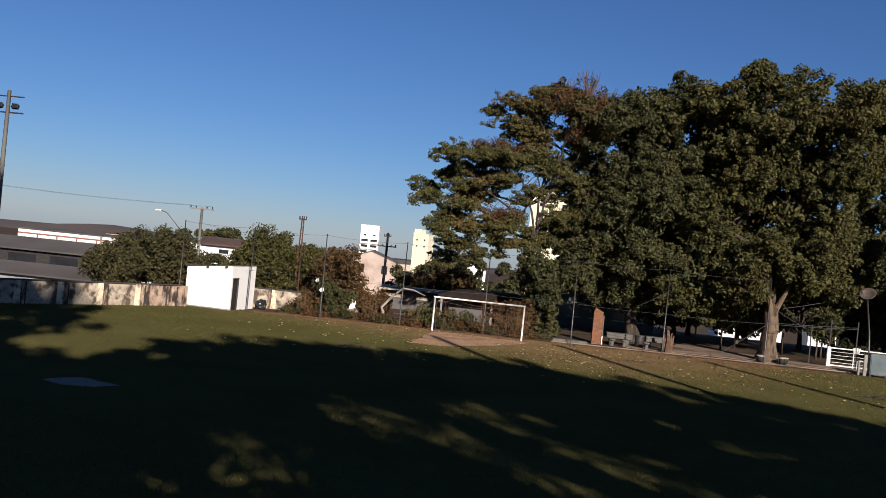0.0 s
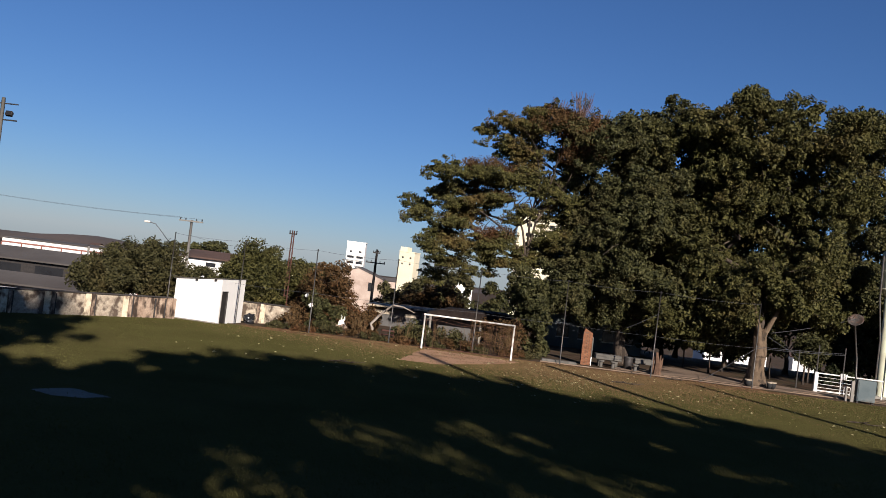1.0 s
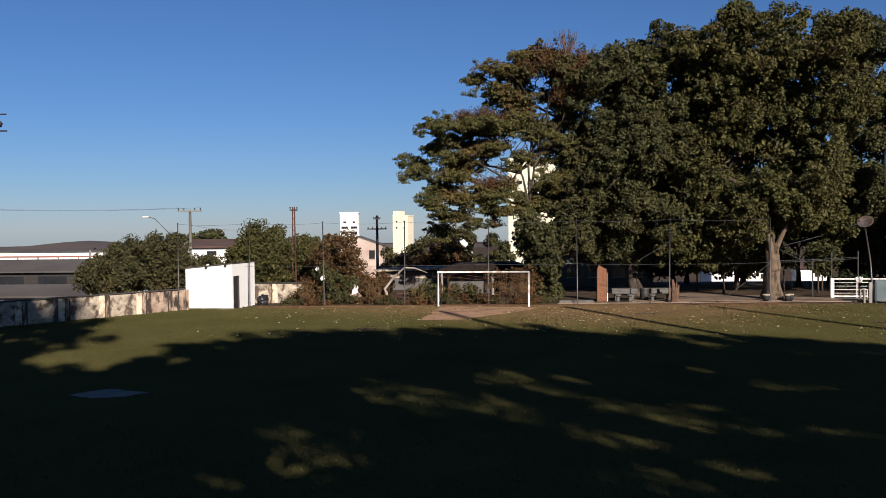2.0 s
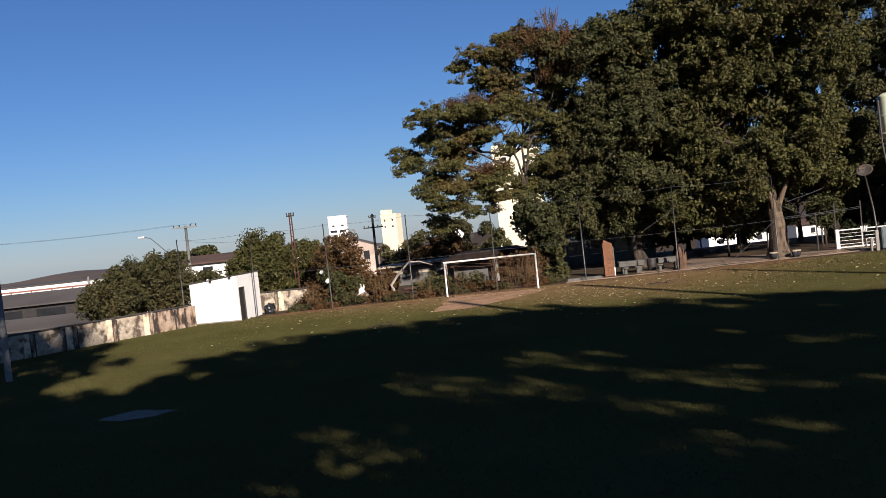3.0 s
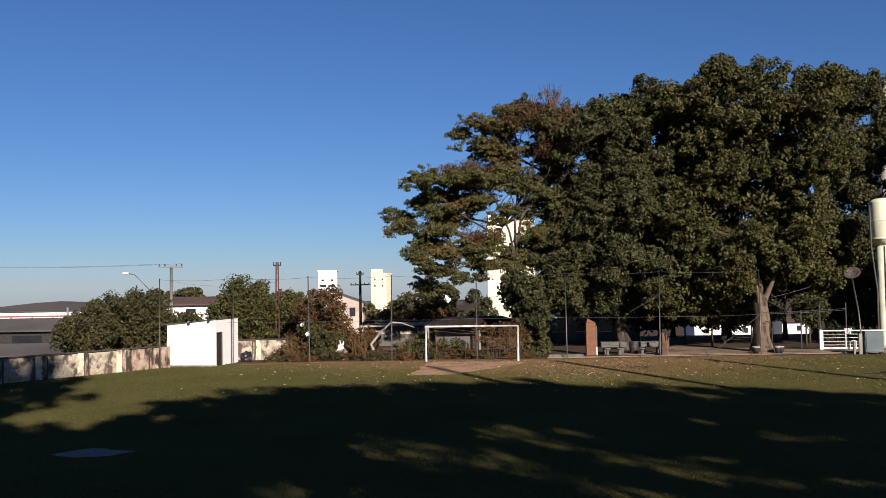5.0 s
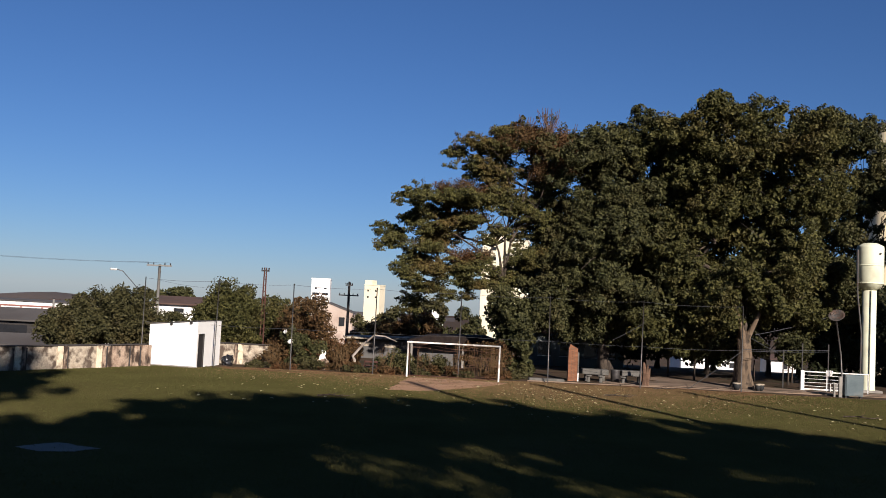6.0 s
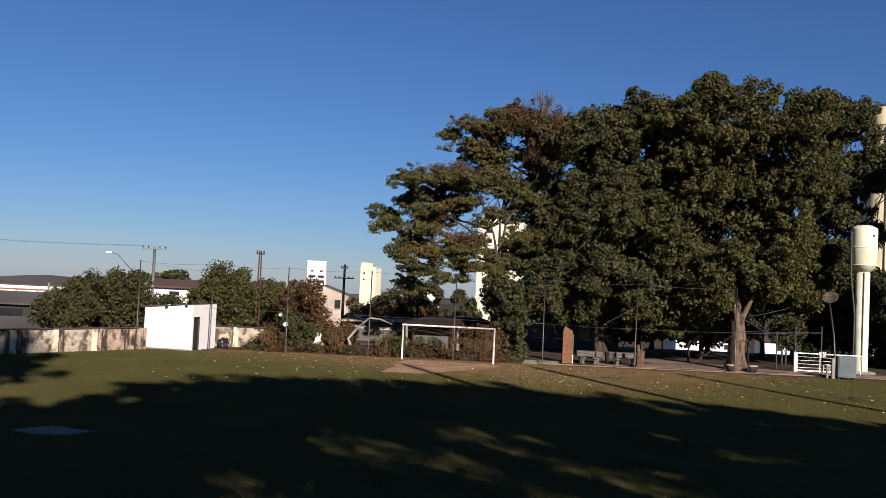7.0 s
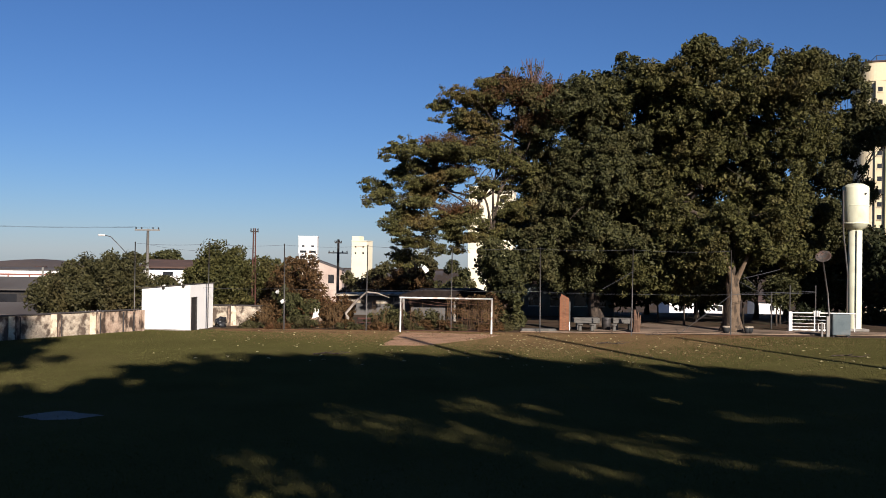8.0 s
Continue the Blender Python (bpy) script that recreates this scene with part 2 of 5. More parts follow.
def tube(bm, points, radii, sides=8, caps=True, flute=0.0):
    """A round or fluted tube through the points with a radius at each."""
    rings = []
    points = [Vector(p) for p in points]
    for i, p in enumerate(points):
        along = (points[min(i + 1, len(points) - 1)] - points[max(i - 1, 0)]).normalized()
        side = along.cross(Vector((0.13, 0.97, 0.2)))
        if side.length < 1e-3:
            side = along.cross(Vector((1, 0, 0)))
        side.normalize()
        up = side.cross(along)
        r = radii[i] if isinstance(radii, (list, tuple)) else radii
        rings.append([bm.verts.new(p + r * (1 + flute * math.sin(5 * a + 0.5 * i) + 0.6 * flute * math.sin(3 * a + 1.3 * i)) * (math.cos(a) * side + math.sin(a) * up)) for a in [2 * math.pi * k / sides for k in range(sides)]])
    for a, b in zip(rings, rings[1:]):
        for k in range(sides):
            bm.faces.new((a[k], a[(k + 1) % sides], b[(k + 1) % sides], b[k]))
    if caps:
        bm.faces.new(rings[0])
        bm.faces.new(rings[-1][::-1])
    return bm


def tubes(*runs, sides=8):
    bm = bmesh.new()
    for points, radii in runs:
        tube(bm, points, radii, sides)
    return bm


def lathe(profile, sides=24, caps=True):
    """Turns (radius, z) pairs round the z axis."""
    bm = bmesh.new()
    rings = []
    for r, z in profile:
        rings.append([bm.verts.new((r * math.cos(2 * math.pi * k / sides), r * math.sin(2 * math.pi * k / sides), z)) for k in range(sides)])
    for a, b in zip(rings, rings[1:]):
        for k in range(sides):
            bm.faces.new((a[k], a[(k + 1) % sides], b[(k + 1) % sides], b[k]))
    if caps:
        bm.faces.new(rings[0][::-1])
        bm.faces.new(rings[-1])
    return bm


def prism(outline, y0, y1):
    """An (x, z) outline, drawn from y0 to y1."""
    bm = bmesh.new()
    a = [bm.verts.new((x, y0, z)) for x, z in outline]
    b = [bm.verts.new((x, y1, z)) for x, z in outline]
    bm.faces.new(a)
    bm.faces.new(b[::-1])
    for k in range(len(a)):
        j = (k + 1) % len(a)
        bm.faces.new((a[j], a[k], b[k], b[j]))
    bmesh.ops.recalc_face_normals(bm, faces=bm.faces)
    return bm


def sag(a, b, drop, n=10):
    a, b = Vector(a), Vector(b)
    return [a.lerp(b, i / n) - Vector((0, 0, 4 * drop * (i / n) * (1 - i / n))) for i in range(n + 1)]


def boughs(lobes, seed, each, size, squash=0.7, inner=0.7):
    """Splits every lobe into smaller uneven ones over its surface, a few of them standing out, with gaps between."""
    rng = np.random.default_rng(seed)
    made = []
    for x, y, z, a, b, c in lobes:
        n = max(4, int(each * (a * b + a * c + b * c) / 3))
        for _ in range(n):
            way = rng.normal(size=3)
            way[1] -= 0.35
            way[2] += 0.15
            way /= np.linalg.norm(way)
            depth = rng.uniform(inner, 1.06)
            r = size * rng.uniform(0.6, 1.35)
            made.append((x + way[0] * a * depth, y + way[1] * b * depth, z + way[2] * c * depth, r * rng.uniform(0.85, 1.25), r, r * squash * rng.uniform(0.8, 1.3)))
    return made


def leaves(name, lobes, count, size, seed, clump=0.8, fill=0.55, droop=0.5, skip=0.0, hollows=(), per_clump=55, flat=False, thin=None, split=None):
    """Leaf blades in clumps over the outsides of ellipsoid lobes (x, y, z, rx, ry, rz), with hollows (x, z, rx, rz)
    left open along the sun's slant to let sun spots through.
    """
    rng = np.random.default_rng(seed)
    if split:
        lobes = boughs(lobes, seed + 7, *split)
    lobes = np.array(lobes, float)
    area = (lobes[:, 3] * lobes[:, 4] + lobes[:, 3] * lobes[:, 5] + lobes[:, 4] * lobes[:, 5])
    if thin:
        area = area * np.where(lobes[:, 2] < thin[0], thin[1], 1.0)
    share = area / area.sum()
    centres = []
    clumps = max(8, int(count / per_clump))
    which = rng.choice(len(lobes), clumps, p=share)
    way = rng.normal(size=(clumps, 3))
    way /= np.linalg.norm(way, axis=1)[:, None]
    depth = fill + (1 - fill) * rng.random(clumps) ** 0.5
    centres = lobes[which, :3] + way * lobes[which, 3:] * depth[:, None]
    if skip:
        centres, way = centres[rng.random(clumps) > skip], way[: clumps]
        way = rng.normal(size=(len(centres), 3))
        way /= np.linalg.norm(way, axis=1)[:, None]
    radius = clump * rng.uniform(0.5, 1.3, len(centres))
    pick = rng.integers(0, len(centres), count)
    off = rng.normal(size=(count, 3))
    off /= np.linalg.norm(off, axis=1)[:, None]
    off *= (rng.random(count) ** (0.45 if flat else 0.28))[:, None]
    off[:, 2] = np.abs(off[:, 2]) * 0.75 - 0.25 if flat else off[:, 2] * 0.9 + 0.1
    centre = centres[pick] + off * radius[pick][:, None]
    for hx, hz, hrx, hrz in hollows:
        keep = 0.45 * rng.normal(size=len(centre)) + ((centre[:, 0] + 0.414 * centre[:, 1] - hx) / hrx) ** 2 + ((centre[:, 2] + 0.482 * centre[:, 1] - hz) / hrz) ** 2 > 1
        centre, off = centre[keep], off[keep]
    count = len(centre)
    normal = off + 0.7 * rng.normal(size=(count, 3)) + np.array((0, 0, 0.25))
    normal /= np.linalg.norm(normal, axis=1)[:, None]
    along = np.cross(normal, rng.normal(size=(count, 3)))
    along[:, 2] -= droop * 0.5
    along -= normal * (along * normal).sum(1)[:, None]
    along /= np.linalg.norm(along, axis=1)[:, None]
    across = np.cross(normal, along)
    s = size * rng.uniform(0.6, 1.35, count)[:, None]
    verts = np.empty((count, 4, 3))
    verts[:, 0] = centre - along * s * 0.5
    verts[:, 1] = centre + across * s * 0.27 + normal * s * 0.06
    verts[:, 2] = centre + along * s * 0.55 - normal * s * 0.10
    verts[:, 3] = centre - across * s * 0.27 + normal * s * 0.06
    base = np.arange(count)[:, None] * 4
    tris = np.concatenate((base + np.array([0, 1, 2]), base + np.array([0, 2, 3])), axis=1).reshape(-1)
    me = bpy.data.meshes.new(name)
    me.vertices.add(count * 4)
    me.vertices.foreach_set("co", verts.reshape(-1))
    me.loops.add(len(tris))
    me.loops.foreach_set("vertex_index", tris)
    me.polygons.add(count * 2)
    me.polygons.foreach_set("loop_start", np.arange(count * 2) * 3)
    me.update(calc_edges=True)
    return me


def branches(root, fork, lobes, radius, seed, twigs=3, forks=()):
    """A flared trunk from root to fork, and the bending limbs that run into each lobe."""
    rnd = random.Random(seed)
    root, fork = Vector(root), Vector(fork)
    bm = bmesh.new()
    n = 7
    line = [root.lerp(fork, i / n) + Vector((rnd.uniform(-1, 1), rnd.uniform(-1, 1), 0)) * radius * 0.18 * (0 < i < n) for i in range(n + 1)]
    line[0].z -= 0.15
    tube(bm, line, [radius * (1.55 if i == 0 else 1.15 if i == 1 else 1.0 - 0.3 * i / n) for i in range(n + 1)], 20, True, 0.10)
    boles, bm = bm, bmesh.new()
    nodes = [fork]
    for place in sorted((Vector(p) for p in forks), key=lambda p: p.z):
        below = min((q for q in nodes if q.z < place.z), key=lambda q: (q - place).length)
        bend = below.lerp(place, 0.5) + Vector((rnd.uniform(-1, 1), rnd.uniform(-1, 1), 0.4)) * 0.25
        thick = radius * (0.5 if below is fork else 0.32)
        tube(bm, [below, bend, place], [thick, thick * 0.85, thick * 0.65], 9)
        nodes.append(place)
    for x, y, z, rx, ry, rz in lobes:
        if z < fork.z + 1.6 and fork.z > 2.5:
            continue
        goal = Vector((x, y, z))
        near = [q for q in nodes if q.z < z - 0.3]
        start = min(near, key=lambda q: (q - goal).length) if near else root.lerp(fork, 0.8)
        span = (goal - start).length
        thick = radius * (0.13 + 0.14 * rnd.random()) * (0.75 if radius > 0.5 else 1.0)
        mid = [start]
        for i in range(1, 7):
            p = start.lerp(goal, i / 6)
            p += Vector((rnd.uniform(-1, 1), rnd.uniform(-1, 1), rnd.uniform(-0.4, 1.0))) * span * 0.06 * (i < 6)
            p.z += math.sin(math.pi * i / 6) * span * 0.08
            mid.append(p)
        tube(bm, mid, [thick * (1 - 0.8 * i / 6) for i in range(7)], 7)
        for _ in range(twigs):
            k = rnd.randint(3, 6)
            a = mid[k]
            b = goal + Vector((rnd.uniform(-1, 1) * rx, rnd.uniform(-1, 1) * ry, rnd.uniform(-0.7, 1) * rz)) * 0.9
            c = a.lerp(b, 0.5) + Vector((rnd.uniform(-1, 1), rnd.uniform(-1, 1), rnd.uniform(0, 1))) * 0.3
            tube(bm, [a, c, b], [thick * 0.35, thick * 0.22, 0.02], 5)
    return boles, bm


def tree(name, label, root, fork, lobes, radius, count, size, leaf, seed, bark=None, group="", clump=0.8, fill=0.55, skip=0.0, category="tree", twigs=3, hollows=(), per_clump=55, flat=False, core=0, thin=None, split=None, forks=()):
    ob = thing(name, root, label, category, group)
    rx, ry, rz = root
    local = [(x - rx, y - ry, z - rz, a, b, c) for x, y, z, a, b, c in lobes]
    bole, limbs = branches((0, 0, 0), (fork[0] - rx, fork[1] - ry, fork[2] - rz), local, radius, seed, twigs, [(x - rx, y - ry, z - rz) for x, y, z in forks])
    part("trunk", bole, bark or BARK, ob, smooth=True)
    if limbs.verts:
        part("branchwork", limbs, BARK, ob, smooth=True)
    else:
        limbs.free()
    part_mesh("crown", leaves("crown", local, count, size, seed, clump, fill, skip=skip, hollows=[(a - rx, b - rz, c, d) for a, b, c, d in hollows], per_clump=per_clump, flat=flat, thin=thin, split=split), leaf, ob)
    if core:
        part_mesh("inner_crown", leaves("inner_crown", [(x, y + 0.3 * b, z, 0.62 * a, 0.5 * b, 0.62 * c) for x, y, z, a, b, c in local], core, 0.34, seed + 500, 0.7, 0.2, per_clump=20), leaf, ob)
    return ob


# ---- the ground ----


def fall(x, y):
    """Height of the land: level round the pitch, lower towards the town, low hills far off."""
    d = max(0.0, y - 72.0)
    s = min(1.0, d / 125.0)
    z = -9.0 * s * s * (3 - 2 * s)
    low = min(1.0, max(0.0, (-x - 26) / 10)) * min(1.0, max(0.0, (y - 58) / 14))
    z -= 1.6 * low
    r = math.hypot(x, y)
    if r > 500:
        f = (r - 500) / 3500.0
        z -= 46 * f
        z += 6 * min(1.0, 2 * f) * noise.noise(Vector((x * 0.0011, y * 0.0011, 0.3)))
    return z


def ground_sheet():
    bm = bmesh.new()
    steps = [-4000, -2800, -2000, -1400, -900, -500, -250, -120, -60, -30, 0, 30, 58, 66, 72, 80, 90, 110, 130, 160, 200, 250, 320, 400, 520, 700, 900, 1200, 1500, 1800, 2100, 2500, 3000, 3500, 4000]
    across = [-4000, -3400, -2900, -2400, -2000, -1700, -1400, -1200, -1000, -850, -700, -560, -430, -320, -230, -160, -110, -70, -40, -33, -26, -20, 0, 20, 40, 70, 110, 160, 230, 320, 450, 650, 900, 1300, 1800, 2500, 4000]
    grid = [[bm.verts.new((x, y, fall(x, y))) for x in across] for y in steps]
    for a, b in zip(grid, grid[1:]):
        for k in range(len(across) - 1):
            bm.faces.new((a[k], a[k + 1], b[k + 1], b[k]))
    return bm


ground = part("ground", ground_sheet(), EARTH, smooth=True)
tagged(ground, "brown earth with sparse grass reaching to the far hills", "ground", kind="structure")


def patch(name, outline, z, mat, label, category, thick=0.05):
    bm = bmesh.new()
    top = [bm.verts.new((x, y, z)) for x, y in outline]
    bottom = [bm.verts.new((x, y, z - thick)) for x, y in outline]
    bm.faces.new(top)
    for k in range(len(top)):
        j = (k + 1) % len(top)
        bm.faces.new((top[j], top[k], bottom[k], bottom[j]))
    bmesh.ops.recalc_face_normals(bm, faces=bm.faces)
    return tagged(part(name, bm, mat), label, category, kind="structure")


def wavy(outline, amount, seed, step=1.0):
    rnd = random.Random(seed)
    out = []
    for (x0, y0), (x1, y1) in zip(outline, outline[1:] + outline[:1]):
        n = max(1, int(math.hypot(x1 - x0, y1 - y0) / step))
        for i in range(n):
            out.append((x0 + (x1 - x0) * i / n + rnd.uniform(-amount, amount), y0 + (y1 - y0) * i / n + rnd.uniform(-amount, amount)))
    return out


patch("pitch", wavy([(-60, -60), (60, -60), (60, 57.5), (20, 57.6), (6, 57.0), (-6, 56.4), (-20, 57.4), (-60, 58)], 0.25, 3), 0.012, GRASS, "short worn olive-green grass of the football pitch", "grass")
GOAL_MOUTH = [(-3.4, 48.6), (-1.0, 49.2), (1.9, 52.8), (3.6, 56.2), (-2.6, 57.2), (-3.0, 53.5)]
patch("goal_mouth", wavy(GOAL_MOUTH, 0.22, 8, 0.6), 0.022, DIRT, "bare reddish dirt worn through the grass before the goal", "dirt")
EDGE = [(-14.5, 58.4), (-14.0, 56.6), (-9.0, 56.0), (-4.5, 55.2), (-3.2, 56.8), (3.6, 56.6), (7.5, 54.2), (13.0, 55.4), (20.0, 56.6), (20.0, 58.6), (6.0, 58.5), (-6.0, 58.6)]
patch("worn_edge", wavy(EDGE, 0.4, 9, 0.7), 0.017, RED_EARTH, "reddish bare earth along the foot of the fence", "earth")
PUDDLE_EDGE = [(-12.5, 26.7), (-11.6, 26.2), (-10.7, 26.5), (-10.2, 27.2), (-11.0, 27.5), (-11.8, 27.8), (-12.2, 27.3)]
patch("puddle", wavy(PUDDLE_EDGE, 0.08, 21, 0.35), 0.018, PUDDLE, "shallow grey puddle in the shaded grass", "puddle", 0.03)

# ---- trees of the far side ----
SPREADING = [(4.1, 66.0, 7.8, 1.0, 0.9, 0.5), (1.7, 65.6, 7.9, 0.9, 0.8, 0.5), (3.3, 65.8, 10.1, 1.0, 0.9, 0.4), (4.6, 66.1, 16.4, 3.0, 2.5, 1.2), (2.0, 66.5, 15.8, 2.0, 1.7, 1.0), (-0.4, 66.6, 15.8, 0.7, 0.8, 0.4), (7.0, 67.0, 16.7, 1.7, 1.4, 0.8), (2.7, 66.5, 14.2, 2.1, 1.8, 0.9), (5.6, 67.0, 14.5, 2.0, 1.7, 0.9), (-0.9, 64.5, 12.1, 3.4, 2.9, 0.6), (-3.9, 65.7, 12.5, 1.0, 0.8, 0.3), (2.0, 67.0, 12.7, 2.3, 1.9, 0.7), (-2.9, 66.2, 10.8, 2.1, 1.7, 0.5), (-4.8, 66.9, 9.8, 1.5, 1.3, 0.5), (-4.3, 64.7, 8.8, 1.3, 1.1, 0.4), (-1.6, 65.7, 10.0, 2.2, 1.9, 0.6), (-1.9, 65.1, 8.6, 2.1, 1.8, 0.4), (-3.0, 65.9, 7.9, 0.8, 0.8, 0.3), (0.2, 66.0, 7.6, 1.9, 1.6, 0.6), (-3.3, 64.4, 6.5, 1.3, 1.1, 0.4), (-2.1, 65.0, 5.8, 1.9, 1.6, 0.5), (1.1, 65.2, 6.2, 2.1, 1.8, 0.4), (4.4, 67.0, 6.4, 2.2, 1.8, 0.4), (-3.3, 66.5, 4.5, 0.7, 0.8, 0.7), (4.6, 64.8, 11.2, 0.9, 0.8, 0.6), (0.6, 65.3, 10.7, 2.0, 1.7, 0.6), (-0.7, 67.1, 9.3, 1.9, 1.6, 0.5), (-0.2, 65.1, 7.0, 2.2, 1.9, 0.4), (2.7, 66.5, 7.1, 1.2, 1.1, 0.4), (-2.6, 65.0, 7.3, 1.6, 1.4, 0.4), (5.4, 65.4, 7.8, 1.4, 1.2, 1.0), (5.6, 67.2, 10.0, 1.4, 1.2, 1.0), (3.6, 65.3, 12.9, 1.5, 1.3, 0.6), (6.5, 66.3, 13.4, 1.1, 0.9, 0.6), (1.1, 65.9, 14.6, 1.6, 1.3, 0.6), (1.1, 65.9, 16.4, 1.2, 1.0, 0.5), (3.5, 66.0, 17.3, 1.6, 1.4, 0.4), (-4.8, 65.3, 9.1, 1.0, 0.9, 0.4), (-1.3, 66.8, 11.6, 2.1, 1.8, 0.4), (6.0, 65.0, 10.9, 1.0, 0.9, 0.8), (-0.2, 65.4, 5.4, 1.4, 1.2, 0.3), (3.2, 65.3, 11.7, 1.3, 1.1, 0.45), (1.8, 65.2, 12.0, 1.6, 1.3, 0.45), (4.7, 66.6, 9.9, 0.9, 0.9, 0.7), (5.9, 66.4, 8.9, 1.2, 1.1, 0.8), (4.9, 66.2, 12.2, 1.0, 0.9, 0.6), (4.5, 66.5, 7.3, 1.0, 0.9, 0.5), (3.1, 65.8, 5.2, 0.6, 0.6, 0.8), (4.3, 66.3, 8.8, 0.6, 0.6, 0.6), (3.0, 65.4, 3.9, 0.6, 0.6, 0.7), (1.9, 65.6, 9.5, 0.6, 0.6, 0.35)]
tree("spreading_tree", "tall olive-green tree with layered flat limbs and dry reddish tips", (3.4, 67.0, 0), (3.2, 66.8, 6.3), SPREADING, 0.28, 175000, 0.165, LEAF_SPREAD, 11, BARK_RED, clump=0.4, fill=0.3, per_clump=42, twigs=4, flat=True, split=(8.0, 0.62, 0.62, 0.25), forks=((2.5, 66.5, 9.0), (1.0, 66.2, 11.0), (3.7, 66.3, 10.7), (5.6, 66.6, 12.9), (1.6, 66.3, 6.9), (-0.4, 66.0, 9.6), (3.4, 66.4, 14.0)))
spreading = bpy.data.objects["spreading_tree"]
twig_rnd = random.Random(3)
for x, y, z, n, reach in ((-0.3, 66.5, 16.0, 7, 1.5), (4.4, 65.5, 17.4, 22, 2.1), (6.0, 64.0, 17.6, 26, 2.3), (7.4, 64.4, 17.2, 14, 1.6), (2.2, 66.5, 16.6, 10, 1.2), (-3.0, 66.0, 12.8, 4, 1.0), (3.4, 66.0, 17.0, 6, 1.2)):
    base = Vector((x - 3.4, y - 67.0, z - 0.9))
    for _ in range(n):
        tip = base + Vector((twig_rnd.uniform(-0.9, 0.9), twig_rnd.uniform(-0.5, 0.5), reach * twig_rnd.uniform(0.4, 0.8) + 0.4))
        bend = base.lerp(tip, 0.5) + Vector((twig_rnd.uniform(-0.2, 0.2), 0, 0))
        bm = bmesh.new()
        tube(bm, [base, bend, tip], [0.03, 0.022, 0.015], 4)
        part("bare_twig", bm, BARK_RED, spreading, "dry reddish bare twig")
part_mesh("dry_crown", leaves("dry_crown", [(1.8, -2.2, 16.5, 2.6, 1.6, 1.0), (3.4, -2.2, 16.0, 1.6, 1.2, 0.9), (3.2, -1.9, 14.4, 1.8, 1.4, 0.8), (-3.4, -1.0, 12.9, 2.0, 1.6, 0.5), (-2.6, -1.0, 8.2, 1.6, 1.2, 0.5), (0.6, -1.2, 17.2, 1.8, 1.2, 0.5), (-3.0, -1.4, 10.9, 1.8, 1.2, 0.4)], 22000, 0.15, 15, clump=0.5, per_clump=45), LEAF_RED, spreading, "dry reddish-brown leaves among the green")
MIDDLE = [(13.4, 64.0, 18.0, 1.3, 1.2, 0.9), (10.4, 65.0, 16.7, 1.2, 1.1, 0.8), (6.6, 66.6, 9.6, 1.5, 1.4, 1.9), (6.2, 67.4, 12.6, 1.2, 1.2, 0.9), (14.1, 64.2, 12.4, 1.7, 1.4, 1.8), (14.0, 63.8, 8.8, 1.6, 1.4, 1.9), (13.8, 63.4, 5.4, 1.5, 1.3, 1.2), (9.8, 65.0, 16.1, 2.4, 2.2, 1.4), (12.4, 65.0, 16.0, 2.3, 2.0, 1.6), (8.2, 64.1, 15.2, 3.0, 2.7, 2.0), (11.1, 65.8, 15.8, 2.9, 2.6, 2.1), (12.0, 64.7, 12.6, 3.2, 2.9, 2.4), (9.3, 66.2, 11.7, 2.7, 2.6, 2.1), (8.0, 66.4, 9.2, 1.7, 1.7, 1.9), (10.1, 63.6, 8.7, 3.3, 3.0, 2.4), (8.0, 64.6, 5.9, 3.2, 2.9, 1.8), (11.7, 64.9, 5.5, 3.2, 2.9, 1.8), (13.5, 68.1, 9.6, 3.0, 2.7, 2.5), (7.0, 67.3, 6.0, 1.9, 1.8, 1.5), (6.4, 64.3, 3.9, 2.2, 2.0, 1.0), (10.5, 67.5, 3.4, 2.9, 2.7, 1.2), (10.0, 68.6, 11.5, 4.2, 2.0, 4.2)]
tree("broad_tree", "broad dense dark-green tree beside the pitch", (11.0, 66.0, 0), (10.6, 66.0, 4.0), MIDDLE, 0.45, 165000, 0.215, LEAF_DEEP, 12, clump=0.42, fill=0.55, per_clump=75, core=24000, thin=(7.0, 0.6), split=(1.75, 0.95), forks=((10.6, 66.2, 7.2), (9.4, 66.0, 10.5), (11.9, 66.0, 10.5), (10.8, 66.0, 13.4)))
